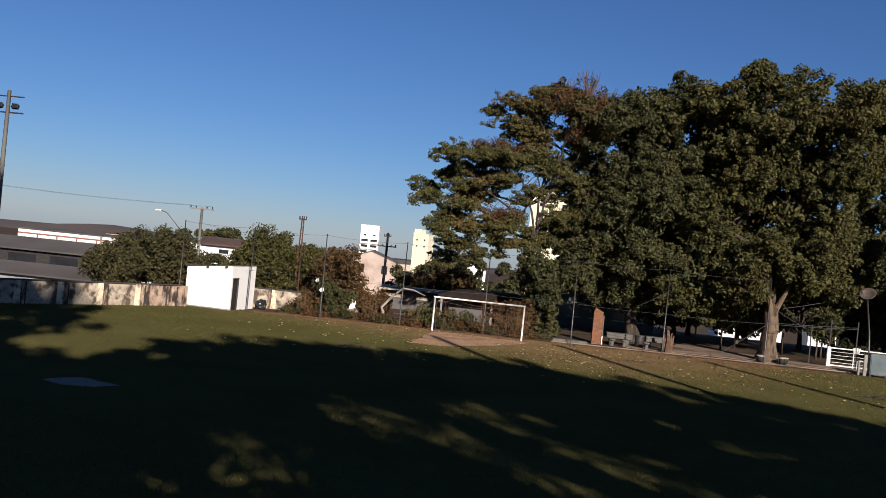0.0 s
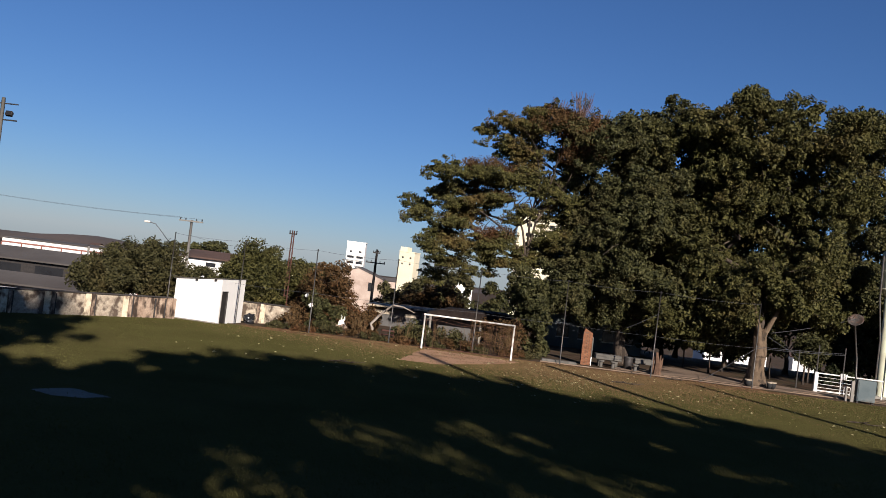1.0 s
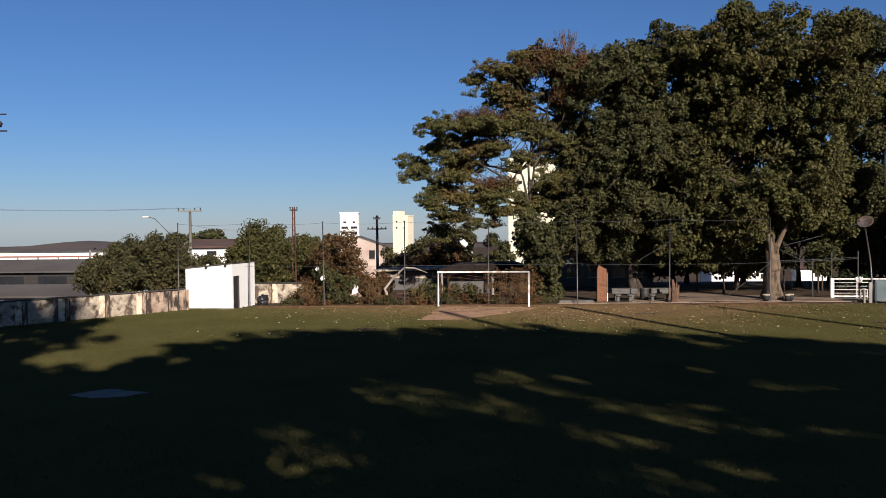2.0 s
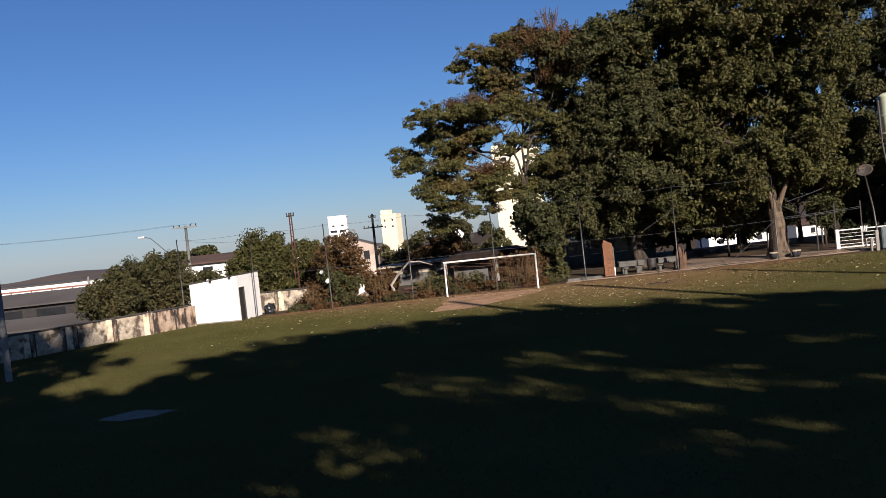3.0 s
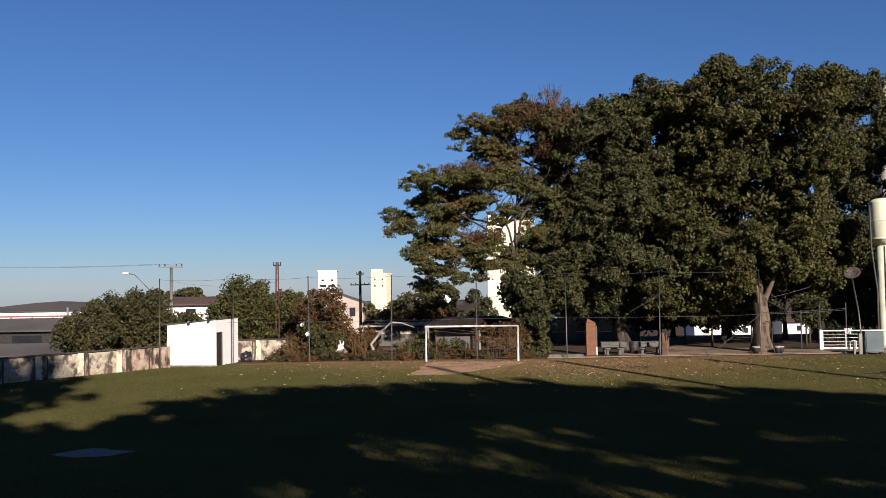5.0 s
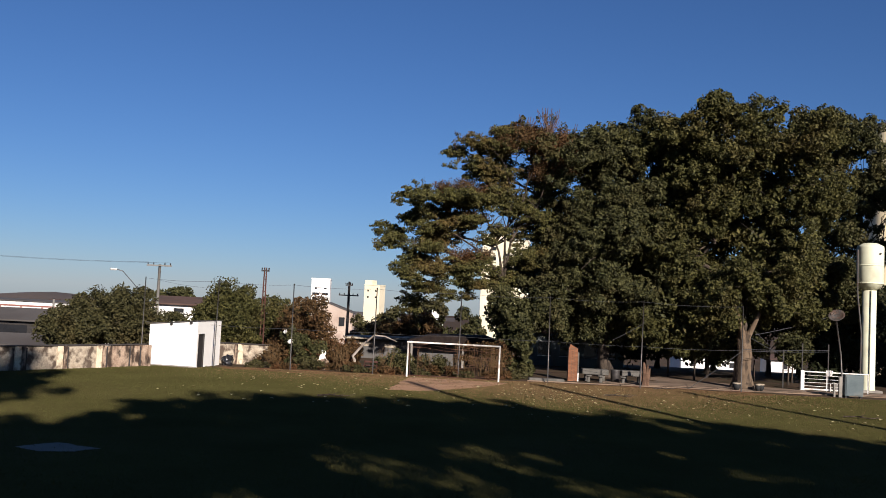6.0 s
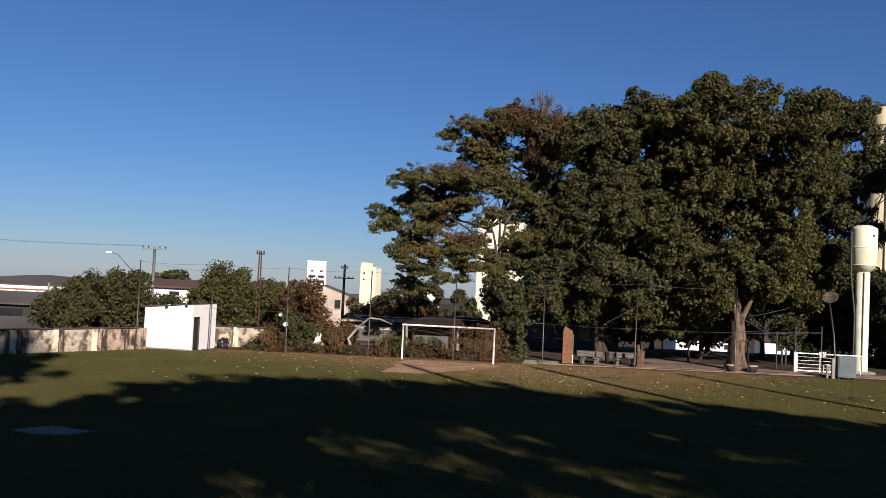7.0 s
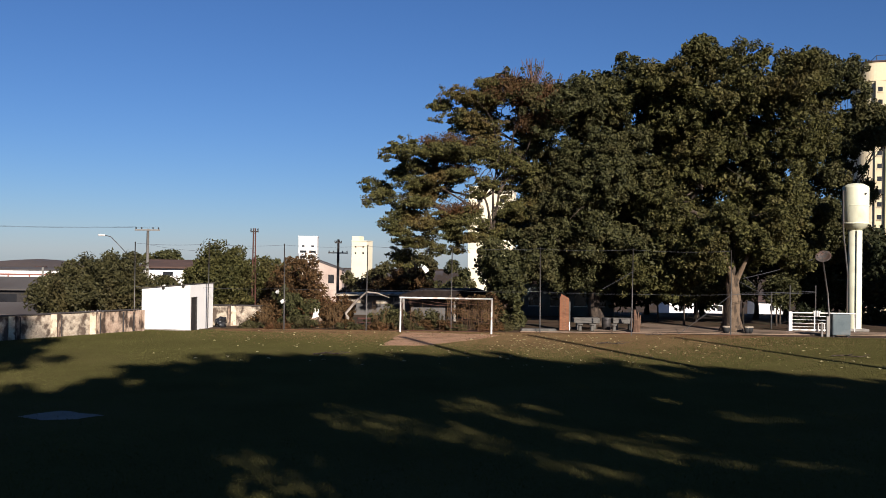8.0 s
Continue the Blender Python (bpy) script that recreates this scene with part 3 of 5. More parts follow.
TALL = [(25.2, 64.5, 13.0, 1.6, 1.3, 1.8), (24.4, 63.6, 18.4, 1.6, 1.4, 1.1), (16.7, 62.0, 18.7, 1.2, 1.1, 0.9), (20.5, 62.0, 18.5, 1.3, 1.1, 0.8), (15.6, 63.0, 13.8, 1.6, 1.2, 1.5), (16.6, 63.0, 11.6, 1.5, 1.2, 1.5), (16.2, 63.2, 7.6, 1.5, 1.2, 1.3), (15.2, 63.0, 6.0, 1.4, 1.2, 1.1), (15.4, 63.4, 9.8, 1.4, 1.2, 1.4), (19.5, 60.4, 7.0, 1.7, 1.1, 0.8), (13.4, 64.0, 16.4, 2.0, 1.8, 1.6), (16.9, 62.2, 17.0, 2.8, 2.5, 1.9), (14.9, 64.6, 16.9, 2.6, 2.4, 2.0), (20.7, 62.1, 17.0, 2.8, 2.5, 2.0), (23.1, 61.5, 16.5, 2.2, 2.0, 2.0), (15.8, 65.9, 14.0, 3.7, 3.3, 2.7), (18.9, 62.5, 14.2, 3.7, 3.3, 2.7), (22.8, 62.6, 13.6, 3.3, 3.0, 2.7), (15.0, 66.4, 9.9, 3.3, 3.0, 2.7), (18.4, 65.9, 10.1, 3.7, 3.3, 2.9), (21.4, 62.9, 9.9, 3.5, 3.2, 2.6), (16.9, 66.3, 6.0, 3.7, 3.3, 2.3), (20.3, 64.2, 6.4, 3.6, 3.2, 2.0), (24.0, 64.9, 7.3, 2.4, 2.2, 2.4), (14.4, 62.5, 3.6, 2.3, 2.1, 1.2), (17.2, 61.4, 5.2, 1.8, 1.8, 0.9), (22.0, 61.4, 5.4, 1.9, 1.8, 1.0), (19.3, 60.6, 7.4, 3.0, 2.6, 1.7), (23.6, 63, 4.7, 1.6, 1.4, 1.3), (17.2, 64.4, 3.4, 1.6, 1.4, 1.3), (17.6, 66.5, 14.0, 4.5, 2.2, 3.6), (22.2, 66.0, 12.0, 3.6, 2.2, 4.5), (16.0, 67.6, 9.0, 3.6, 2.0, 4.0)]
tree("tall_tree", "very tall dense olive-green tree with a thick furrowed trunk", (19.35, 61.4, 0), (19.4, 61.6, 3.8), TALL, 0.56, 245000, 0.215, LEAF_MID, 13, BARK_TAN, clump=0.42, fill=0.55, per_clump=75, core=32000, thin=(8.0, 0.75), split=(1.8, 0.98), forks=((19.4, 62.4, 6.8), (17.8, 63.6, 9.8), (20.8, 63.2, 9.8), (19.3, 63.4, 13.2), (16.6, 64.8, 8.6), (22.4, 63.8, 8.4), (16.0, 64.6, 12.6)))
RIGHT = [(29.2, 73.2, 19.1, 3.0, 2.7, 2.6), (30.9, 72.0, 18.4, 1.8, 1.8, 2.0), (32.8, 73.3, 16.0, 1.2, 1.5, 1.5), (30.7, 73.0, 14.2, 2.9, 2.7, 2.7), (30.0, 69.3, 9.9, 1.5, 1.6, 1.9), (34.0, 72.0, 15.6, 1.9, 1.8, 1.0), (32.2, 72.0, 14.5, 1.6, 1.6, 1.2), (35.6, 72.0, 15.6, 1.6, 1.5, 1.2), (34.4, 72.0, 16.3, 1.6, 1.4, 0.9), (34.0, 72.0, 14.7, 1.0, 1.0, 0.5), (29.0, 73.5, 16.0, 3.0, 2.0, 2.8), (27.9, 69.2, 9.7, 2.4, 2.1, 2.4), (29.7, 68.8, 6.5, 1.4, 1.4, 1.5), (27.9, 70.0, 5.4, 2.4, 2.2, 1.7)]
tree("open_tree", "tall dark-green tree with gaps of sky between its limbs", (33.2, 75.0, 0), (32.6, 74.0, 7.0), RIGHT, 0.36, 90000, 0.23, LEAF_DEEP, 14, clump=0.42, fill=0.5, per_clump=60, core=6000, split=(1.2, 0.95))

part_mesh("dry_tufts", leaves("dry_tufts", [(x - 3.4, y - 67.0, z, r, r, 1.3 * r) for x, y, z, r in ((-0.4, 66.4, 16.9, 0.28), (0.5, 66.4, 16.6, 0.32), (-0.9, 66.4, 16.3, 0.3), (-2.6, 66.0, 13.4, 0.3), (-3.4, 66.0, 13.1, 0.28), (5.4, 64.8, 18.5, 0.35), (6.1, 64.2, 18.0, 0.35), (4.3, 65.4, 18.0, 0.35), (7.0, 64.2, 17.4, 0.35), (3.2, 66.0, 17.5, 0.35))], 900, 0.15, 16, clump=0.2, per_clump=14), LEAF_DEEP, spreading, "sparse leaf tufts on the bare twigs")
tall = bpy.data.objects["tall_tree"]
for reach in ((-0.5, -0.35, 3.7, -1.0, -0.6, 5.2), (0.62, -0.35, 3.75, 1.3, -0.5, 5.4)):
    part("limb", tubes((((0.1 * reach[0], 0, 3.2), (0.5 * reach[0], -0.2, 3.8), (reach[0], reach[1], reach[2] + 0.8), (reach[3], reach[4], reach[5] + 0.8)), [0.24, 0.19, 0.14, 0.08]), sides=12), BARK_TAN, tall, "grey forked limb", smooth=True)
for line in (((0, -1.0, 6.4), (-0.5, -1.4, 8.6), (-1.4, -1.6, 10.7), (-2.4, -1.6, 12.4)), ((0, -1.0, 6.8), (0.4, -1.5, 9.8), (1.2, -1.8, 12.8), (1.6, -2.4, 16.6)), ((0.0, -1.0, 7.2), (-0.1, -1.5, 9.6), (0.3, -1.7, 12.0), (-0.4, -1.7, 15.6)), ((-0.1, -1.0, 6.6), (-1.6, -1.5, 8.4), (-3.6, -1.8, 9.6), (-5.4, -2.0, 10.2)), ((0.3, -1.5, 9.4), (1.0, -1.6, 10.6), (2.0, -1.8, 11.6), (2.9, -1.9, 14.4))):
    part("limb", tubes((line, [0.10, 0.075, 0.055, 0.025]), sides=8), BARK, spreading, "slender grey-brown limb", smooth=True)
    for k in range(9):
        f = twig_rnd.uniform(0.3, 0.95) * 3
        i = min(2, int(f))
        start = Vector(line[i]).lerp(Vector(line[i + 1]), f - i)
        tip = start + Vector((twig_rnd.uniform(-1.6, 1.6), twig_rnd.uniform(-0.8, 0.2), twig_rnd.uniform(0.3, 1.7)))
        bend = start.lerp(tip, 0.5) + Vector((twig_rnd.uniform(-0.25, 0.25), 0, twig_rnd.uniform(-0.1, 0.3)))
        part("branch", tubes(((start, bend, tip), [0.04, 0.028, 0.012]), sides=5), BARK, spreading)


# second row, its leaves painted dark to keep the space under the canopy black
def back_tree(x, y, h, seed, leaf, heights):
    rnd = random.Random(seed)
    lobes = [(x + rnd.uniform(-2.6, 2.6), y + rnd.uniform(-2, 2), h * k, rnd.uniform(2.2, 3.2), rnd.uniform(2.0, 2.8), max(1.0, h * 0.14)) for k in heights]
    tree("shade_tree", "leafy tree behind the first row, shade put into its dark leaves", (x, y, fall(x, y)), (x, y, h * 0.2), lobes, 0.2, 14000, 0.42, leaf, seed, group="shade trees", clump=1.0, twigs=1)


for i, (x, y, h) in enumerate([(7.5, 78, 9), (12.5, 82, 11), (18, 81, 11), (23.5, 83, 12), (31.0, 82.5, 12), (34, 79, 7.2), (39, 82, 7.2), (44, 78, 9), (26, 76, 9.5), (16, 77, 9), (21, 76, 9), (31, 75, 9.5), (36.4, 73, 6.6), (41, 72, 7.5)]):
    back_tree(x, y, h, 40 + i, LEAF_PAINTED_SHADE, (0.52, 0.56, 0.6, 0.66, 0.72, 0.8, 0.86) if 25 < x < 32 else (0.24, 0.27, 0.32, 0.45, 0.5, 0.65, 0.72, 0.86))


def bush(name, label, lobes, count, leaf, seed, size=0.21, clump=0.6):
    x, y = sum(l[0] for l in lobes) / len(lobes), sum(l[1] for l in lobes) / len(lobes)
    top = max(l[2] for l in lobes)
    return tree(name, label, (x, y, min(0.0, fall(x, y))), (x, y, min(0.9, top * 0.35)), lobes, 0.03 + 0.035 * max(0.0, top), count, size, leaf, seed, clump=clump, category="bush", twigs=2, per_clump=110)


bush("hedge_tree", "rounded olive-green garden tree behind the boundary wall", [(-28.2, 67.5, 1.9, 1.8, 1.9, 1.6), (-27.9, 64.5, 1.5, 1.4, 1.4, 1.4), (-27.0, 67.9, 2.9, 1.7, 1.7, 1.4), (-27.6, 66.2, 1.2, 2.3, 2.2, 1.2)], 26000, LEAF_BUSH, 21)
bush("hedge_tree", "leafy olive-green tree behind the boundary wall", [(-24.0, 65.0, 2.6, 2.0, 1.8, 1.8), (-24.1, 67.6, 3.2, 1.7, 1.5, 1.4), (-23.1, 65.9, 1.8, 1.8, 1.7, 1.6), (-25.0, 65.1, 1.6, 1.8, 1.6, 1.4)], 26000, LEAF_BUSH, 22)
bush("round_tree", "dark-green round tree behind the white shed", [(-16.7, 67.0, 3.4, 2.1, 2.0, 2.1), (-17.6, 66.8, 2.4, 1.6, 1.5, 1.7), (-15.8, 66.6, 2.6, 1.5, 1.6, 1.9), (-16.8, 68.0, 1.3, 2.3, 2.0, 1.4)], 34000, LEAF_MID, 23)
bush("garden_tree", "small green tree beside the rusty pole", [(-13.6, 69.6, 3.0, 1.5, 1.4, 1.5), (-13.3, 73.2, 2.1, 1.8, 1.6, 1.8), (-14.8, 73.7, 1.3, 1.4, 1.4, 1.6)], 16000, LEAF_MID, 24)
bush("reddish_shrub", "tall shrub with brownish red leaves behind the fence", [(-10.4, 63.6, 3.2, 1.4, 1.2, 1.4), (-11.6, 67.4, 1.9, 1.5, 1.3, 1.5), (-10.0, 65.3, 1.6, 1.5, 1.5, 1.3), (-11.5, 66.4, 0.7, 1.7, 1.5, 1.2), (-8.2, 63.5, 0.9, 1.4, 1.2, 1.0)], 17000, LEAF_RED, 25)
bush("ivy_column", "ivy-covered column of leaves beside the goal", [(4.5, 62.7, 3.1, 0.9, 1.2, 1.4), (4.3, 62.8, 1.5, 0.9, 1.2, 1.4), (4.7, 63.3, 0.3, 0.9, 0.9, 1.0), (3.9, 62.8, 4.2, 1.2, 1.1, 1.2), (3.2, 63.6, 5.2, 1.0, 0.9, 0.9), (3.3, 63.4, 3.2, 0.7, 0.8, 1.1)], 13000, LEAF_DEEP, 26, size=0.24, clump=0.45)
bush("far_thicket", "low olive-brown thicket in the distance beyond the fence", [(-10.2, 112.2, 1.7, 2.1, 1.9, 1.5), (-6.6, 109.2, 2.2, 2.0, 1.8, 1.5), (-3.9, 109.3, 2.9, 2.7, 2.5, 2.0), (-8.7, 110.1, 0.1, 2.7, 2.5, 1.7), (-4.6, 111.4, 0.1, 3.1, 2.8, 1.7)], 12000, LEAF_BUSH, 27, size=0.45, clump=0.9)
bush("far_thicket", "dark-green far trees seen between the near crowns", [(2.5, 140, -0.9, 3.0, 2.0, 1.8), (1.7, 140, 1.8, 1.7, 1.6, 1.8), (-1.5, 142, -1.2, 3.0, 2.0, 1.5), (-5.5, 143, -1.2, 3.0, 2.0, 1.6), (0.5, 140, -2.0, 4.0, 2.0, 2.0)], 9000, LEAF_DEEP, 37, size=0.5, clump=0.9)
bush("flat_crown_tree", "distant dark tree with a flat crown above the roof", [(-47.4, 151.3, 4.0, 2.8, 2.4, 0.55), (-50.0, 152.1, 3.5, 1.6, 1.2, 0.5), (-45.0, 152.1, 3.4, 1.6, 1.2, 0.5), (-47.2, 151.6, 3.2, 1.8, 1.2, 0.5)], 4000, LEAF_DEEP, 28, size=0.5, clump=0.7)
bush("roadside_bush", "olive-brown bush before the brown-roofed house", [(-26.4, 82, 1.5, 2.2, 1.6, 1.1), (-24.0, 82, 1.3, 2.0, 1.6, 1.1)], 9000, LEAF_BUSH, 29, size=0.25)
bush("dry_shrub", "dry reddish-brown shrub at the end of the wall", [(-12.0, 60.6, 0.7, 1.1, 0.8, 0.7), (-11.0, 60.4, 0.5, 1.0, 0.8, 0.55)], 6000, LEAF_RED, 30, size=0.16, clump=0.35)
bush("green_shrub", "dark-green shrub against the fence", [(-10.2, 60.2, 1.1, 1.0, 0.8, 1.0), (-9.2, 60.6, 0.8, 0.9, 0.8, 0.8), (-10.6, 60.4, 2.0, 0.8, 0.7, 0.7)], 6500, LEAF_DEEP, 31, size=0.17, clump=0.4)
bush("dry_shrub", "grey-brown shrub beside the bare trunk", [(-7.6, 60.6, 0.8, 0.9, 0.8, 0.8), (-6.9, 61.4, 1.1, 0.8, 0.8, 0.7)], 6000, LEAF_RED, 32, size=0.16, clump=0.35)
bush("green_shrub", "leafy shrub behind the goal net", [(-1.4, 60.8, 0.5, 0.9, 0.8, 0.6), (-0.2, 61.0, 0.35, 0.8, 0.7, 0.4)], 2300, LEAF_BUSH, 33, size=0.17, clump=0.4)
bush("dry_shrub", "dry tangle of brown stems behind the goal", [(1.6, 62.6, 1.5, 1.5, 0.8, 0.7), (3.0, 62.4, 1.2, 0.9, 0.7, 0.9)], 4200, LEAF_RED, 34, size=0.13, clump=0.4)
bush("dark_shrub", "dark shrub under the spreading tree", [(-3.6, 61.8, 0.6, 0.8, 0.8, 0.7), (-4.6, 63.5, 0.4, 0.9, 0.8, 0.4)], 3000, LEAF_DEEP, 35, size=0.18, clump=0.4)
# hedge made up to cover the sunlit yard, with shade painted into its leaves
bush("dark_hedge", "hedge added beyond the yard gate, shade put into its leaf colour", [(27.6, 70.5, 1.4, 1.7, 1.2, 1.7), (30.6, 71.0, 1.6, 1.8, 1.2, 1.8), (33.6, 71.0, 1.5, 1.8, 1.2, 1.7), (36.8, 71.5, 1.5, 2.0, 1.2, 1.7), (29.2, 70.6, 2.8, 1.8, 1.2, 0.9), (33.4, 71.2, 2.9, 2.4, 1.2, 0.9)], 12000, LEAF_PAINTED_SHADE, 38, size=0.26, clump=0.5)
bush("thicket", "olive-brown thicket beyond the fence and the low hall", [(-5.5, 80, 1.6, 1.8, 1.2, 1.2), (-3.0, 80, 2.2, 2.0, 1.4, 1.5), (-7.8, 82, 1.3, 1.6, 1.2, 1.0), (-1.0, 81, 0.7, 1.7, 1.3, 1.0), (0.8, 80, 0.5, 1.6, 1.2, 1.0)], 14000, LEAF_RED, 36, size=0.26, clump=0.6)
low = random.Random(77)
for i in range(16):
    x = -13.0 + i * 1.15 + low.uniform(-0.5, 0.5)
    y = 58.6 + low.uniform(-0.2, 1.0)
    h = low.uniform(0.25, 0.65)
    bush("weed_clump", "ragged clump of dry weeds along the fence", [(x, y, h * 0.5, 0.6, 0.5, h * 0.6), (x + 0.6, y + 0.3, h * 0.35, 0.5, 0.5, h * 0.5)], 1600, LEAF_RED if i % 3 else LEAF_BUSH, 160 + i, size=0.13, clump=0.25)

# ---- trees behind the camera, whose shade lies on the pitch ----


def shade_caster(x, x0, x1, top, seed, right=None):
    """Columns of overlapping lobes between x0 and x1 up to the height top(x), slid along the sun's slant so that the outline holds."""
    rnd = random.Random(seed)
    lobes = []
    columns = max(2, int(round((x1 - x0) / 1.5)))
    for k in range(columns):
        cx = x0 + (k + 0.5) * (x1 - x0) / columns
        high = top(cx) - 1.25
        rows = int((high - 8.6) / 1.9) + 1
        for r in range(rows + 1):
            z = 8.6 + (high - 8.6) * r / rows
            if right and cx > right(z) - 0.75:
                continue
            d = rnd.uniform(-1.8, 1.8)
            lobes.append((cx + rnd.uniform(-0.2, 0.2) - 0.414 * d, -4.0 + d, z - 0.482 * d, rnd.uniform(1.2, 1.6), rnd.uniform(1.4, 2.0), rnd.uniform(1.35, 1.6)))
    lobes += [(px, -4.0, pz, r, 1.2, r) for px, pz, r in PLUGS if x0 <= px < x1 and (right is not None) == (px < -1)]
    ob = tree("shade_casting_tree", "large leafy tree on the near side of the pitch", (x, -4.0, 0), (x, -4.0, 6.5), lobes, 0.45, 17000 if right is None else 40000, 0.6, LEAF_MID, seed, group="near side trees", clump=0.7, fill=0.2, twigs=1, hollows=DAPPLE_GAPS)
    # small leaves added inside the gaps to dim and soften the sun spots
    sparse = [(hx - x, 0.0, hz, 1.15 * rx, 0.6, 1.15 * rz) for hx, hz, rx, rz in DAPPLE_GAPS if x0 <= hx < x1]
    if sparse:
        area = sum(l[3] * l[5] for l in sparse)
        part_mesh("sprays", leaves("sprays", sparse, int(240 * area), 0.24, seed + 40, clump=0.3, fill=0.0, per_clump=6), LEAF_MID, ob, "sparse small leaves added to dim the sun spots")


PLUGS = [(-1.5, 14.2, 1.1), (-1.6, 12.0, 1.1), (15.9, 10.9, 0.9), (16.8, 10.2, 0.9), (19.6, 13.9, 0.8), (18.6, 10.3, 0.8)]   # leafy lobes added to stop stray sun spots on the grass
# gaps shaped into the crowns where sun spots should fall on the pitch
DAPPLE_GAPS = [(10.3, 14.7, 1.5, 1.5), (11.7, 14.4, 0.9, 1.0), (12.6, 13.4, 0.8, 1.0), (13.4, 12.1, 0.9, 0.7), (14.7, 16.3, 1.4, 0.9), (15.1, 15.2, 0.7, 0.7), (16.4, 13.3, 1.35, 0.95), (16.0, 14.2, 0.7, 0.5), (17.8, 12.4, 0.75, 0.65), (5.9, 11.6, 1.5, 1.4), (12.2, 10.5, 1.0, 0.6), (14.6, 10.9, 0.9, 0.5), (19.2, 12.5, 1.2, 0.35), (23.2, 15.4, 1.4, 0.4), (3.6, 10.4, 0.5, 0.4)]
SKYLINE = [(-1, 16.0), (1.6, 16.7), (2.6, 17.8), (3.6, 19.2), (4.8, 20.8), (7.7, 20.9), (9.0, 22.3), (12.5, 23.1), (14.4, 22.6), (17.3, 22.9), (23.2, 23.5), (23.8, 21.9), (26.3, 22.5), (30.2, 21.6), (34.2, 19.5), (40, 18.0), (46, 17.0)]


def skyline(x):
    for (xa, za), (xb, zb) in zip(SKYLINE, SKYLINE[1:]):
        if x <= xb:
            return za + (zb - za) * max(0.0, (x - xa) / (xb - xa))
    return SKYLINE[-1][1]


def left_edge(z):
    """How far the crown reaches towards the gap of light, by height."""
    if z < 16.5:
        return 1.0
    rows = ((16.5, -1.6), (18.5, -0.5), (21.0, 0.2), (23.75, 0.6), (25.0, 1.5), (30.0, 2.0))
    return next(a + (b - a) * (z - za) / (zb - za) for (za, a), (zb, b) in zip(rows, rows[1:]) if z <= zb)


shade_caster(-7.0, -13.0, 3.0, lambda x: 26.5 - 0.05 * (x + 5) ** 2 if x < -5 else 26.5, 80, left_edge)
for i, (x0, x1) in enumerate([(-0.6, 4.4), (4.4, 9.6), (9.6, 15.0), (15.0, 20.2), (20.2, 25.4), (25.4, 31.0), (31.0, 37.0), (37.0, 43.0)]):
    shade_caster((x0 + x1) / 2, x0, x1, skyline, 81 + i)
# unseen tree, added out of view to darken the trees behind the tank
side = random.Random(95)
SIDE_SHADER = [(40.2 + side.uniform(-2.4, 3.4), 51.5 + side.uniform(-3.0, 3.0), 9.0 + 1.15 * k, 2.2, 2.2, 1.8) for k in range(12)]
tree("shade_casting_tree", "unseen leafy tree added to shade the far right of the yard", (40.5, 51.5, 0), (40.5, 51.5, 6.0), SIDE_SHADER, 0.4, 14000, 0.6, LEAF_MID, 96, group="near side trees", clump=0.8, fill=0.2, twigs=1)
# unseen poles, placed and thickened to cast the thin shadow lines on the grass
for x, y, h in ((17.1, 27.0, 14.0), (24.3, 31.1, 12.0), (12.0, 18.7, 17.0)):
    ob = thing("side_pole", (x, y, 0), "tall bare pole out of view, set to cast a shadow line on the pitch", "pole", "side poles")
    part("shaft", tubes((((0, 0, -0.3), (0, 0, h)), [0.27, 0.22]), sides=10), POLE_CONCRETE, ob, smooth=True)

# ---- boundary wall, left side and far side ----
def boundary_wall(name, a, b, height, piers, seed, label, browned=0, dark_lines=()):
    a, b = Vector((*a, 0)), Vector((*b, 0))
    along = (b - a)
    length = along.length
    ob = thing(name, a, label, "wall", turn=math.degrees(math.atan2(along.y, along.x)), kind="structure")
    rnd = random.Random(seed)
    # local +y faces the pitch on the long wall, so the piers stand proud to both sides
    stops = [0.0] + list(piers) + [length]
    for i, (p, q) in enumerate(zip(stops, stops[1:])):
        mat = BROWN_PLASTER if i < browned else OLD_PLASTER
        part("wall_panel", boxes((p + 0.36, q - 0.202, -0.07, 0.07, -0.2, height + rnd.uniform(-0.03, 0.02)), bevel=0.012), mat, ob)
        part("coping", boxes((p, q - 0.012, -0.16, 0.16, height + 0.022, height + 0.09), bevel=0.012), DARK_COPING, ob, "dark weathered concrete coping")
    for i, p in enumerate(stops):
        pier = part("pier", boxes((p + 0.002, p + 0.358, -0.13, 0.15, -0.2, height + 0.015), bevel=0.02), WHITEWASH if i else BROWN_PLASTER, ob, "whitewashed strip of the pier" if i else "")
        part("buttress", boxes((p - 0.2, p - 0.002, -0.2, 0.24, -0.2, height + 0.018), bevel=0.02), BROWN_PLASTER, pier, "dirty brown buttress")
    # dark uprights stand in for shadow lines beside the piers, and for cracks
    for p in [q - 0.27 for q in piers] + list(dark_lines):
        part("dark_upright", tubes((((p, 0.13, -0.1), (p, 0.13, height - 0.05)), 0.05), sides=8), DARK_STEEL, ob, "dark upright standing in for shadow lines and cracks of the wall")
    return ob


boundary_wall("wall_west", (-18.7, 55.65), (-39.3, 26.1), 1.27, [3.1 + 2.45 * k for k in range(13)], 5, "stained plastered boundary wall with piers and dark coping", 1, (0.5, 1.24, 2.8))
boundary_wall("wall_north", (-19.2, 60.6), (-11.9, 60.8), 1.3, [2.5, 4.9], 6, "short stained plaster wall behind the shed")

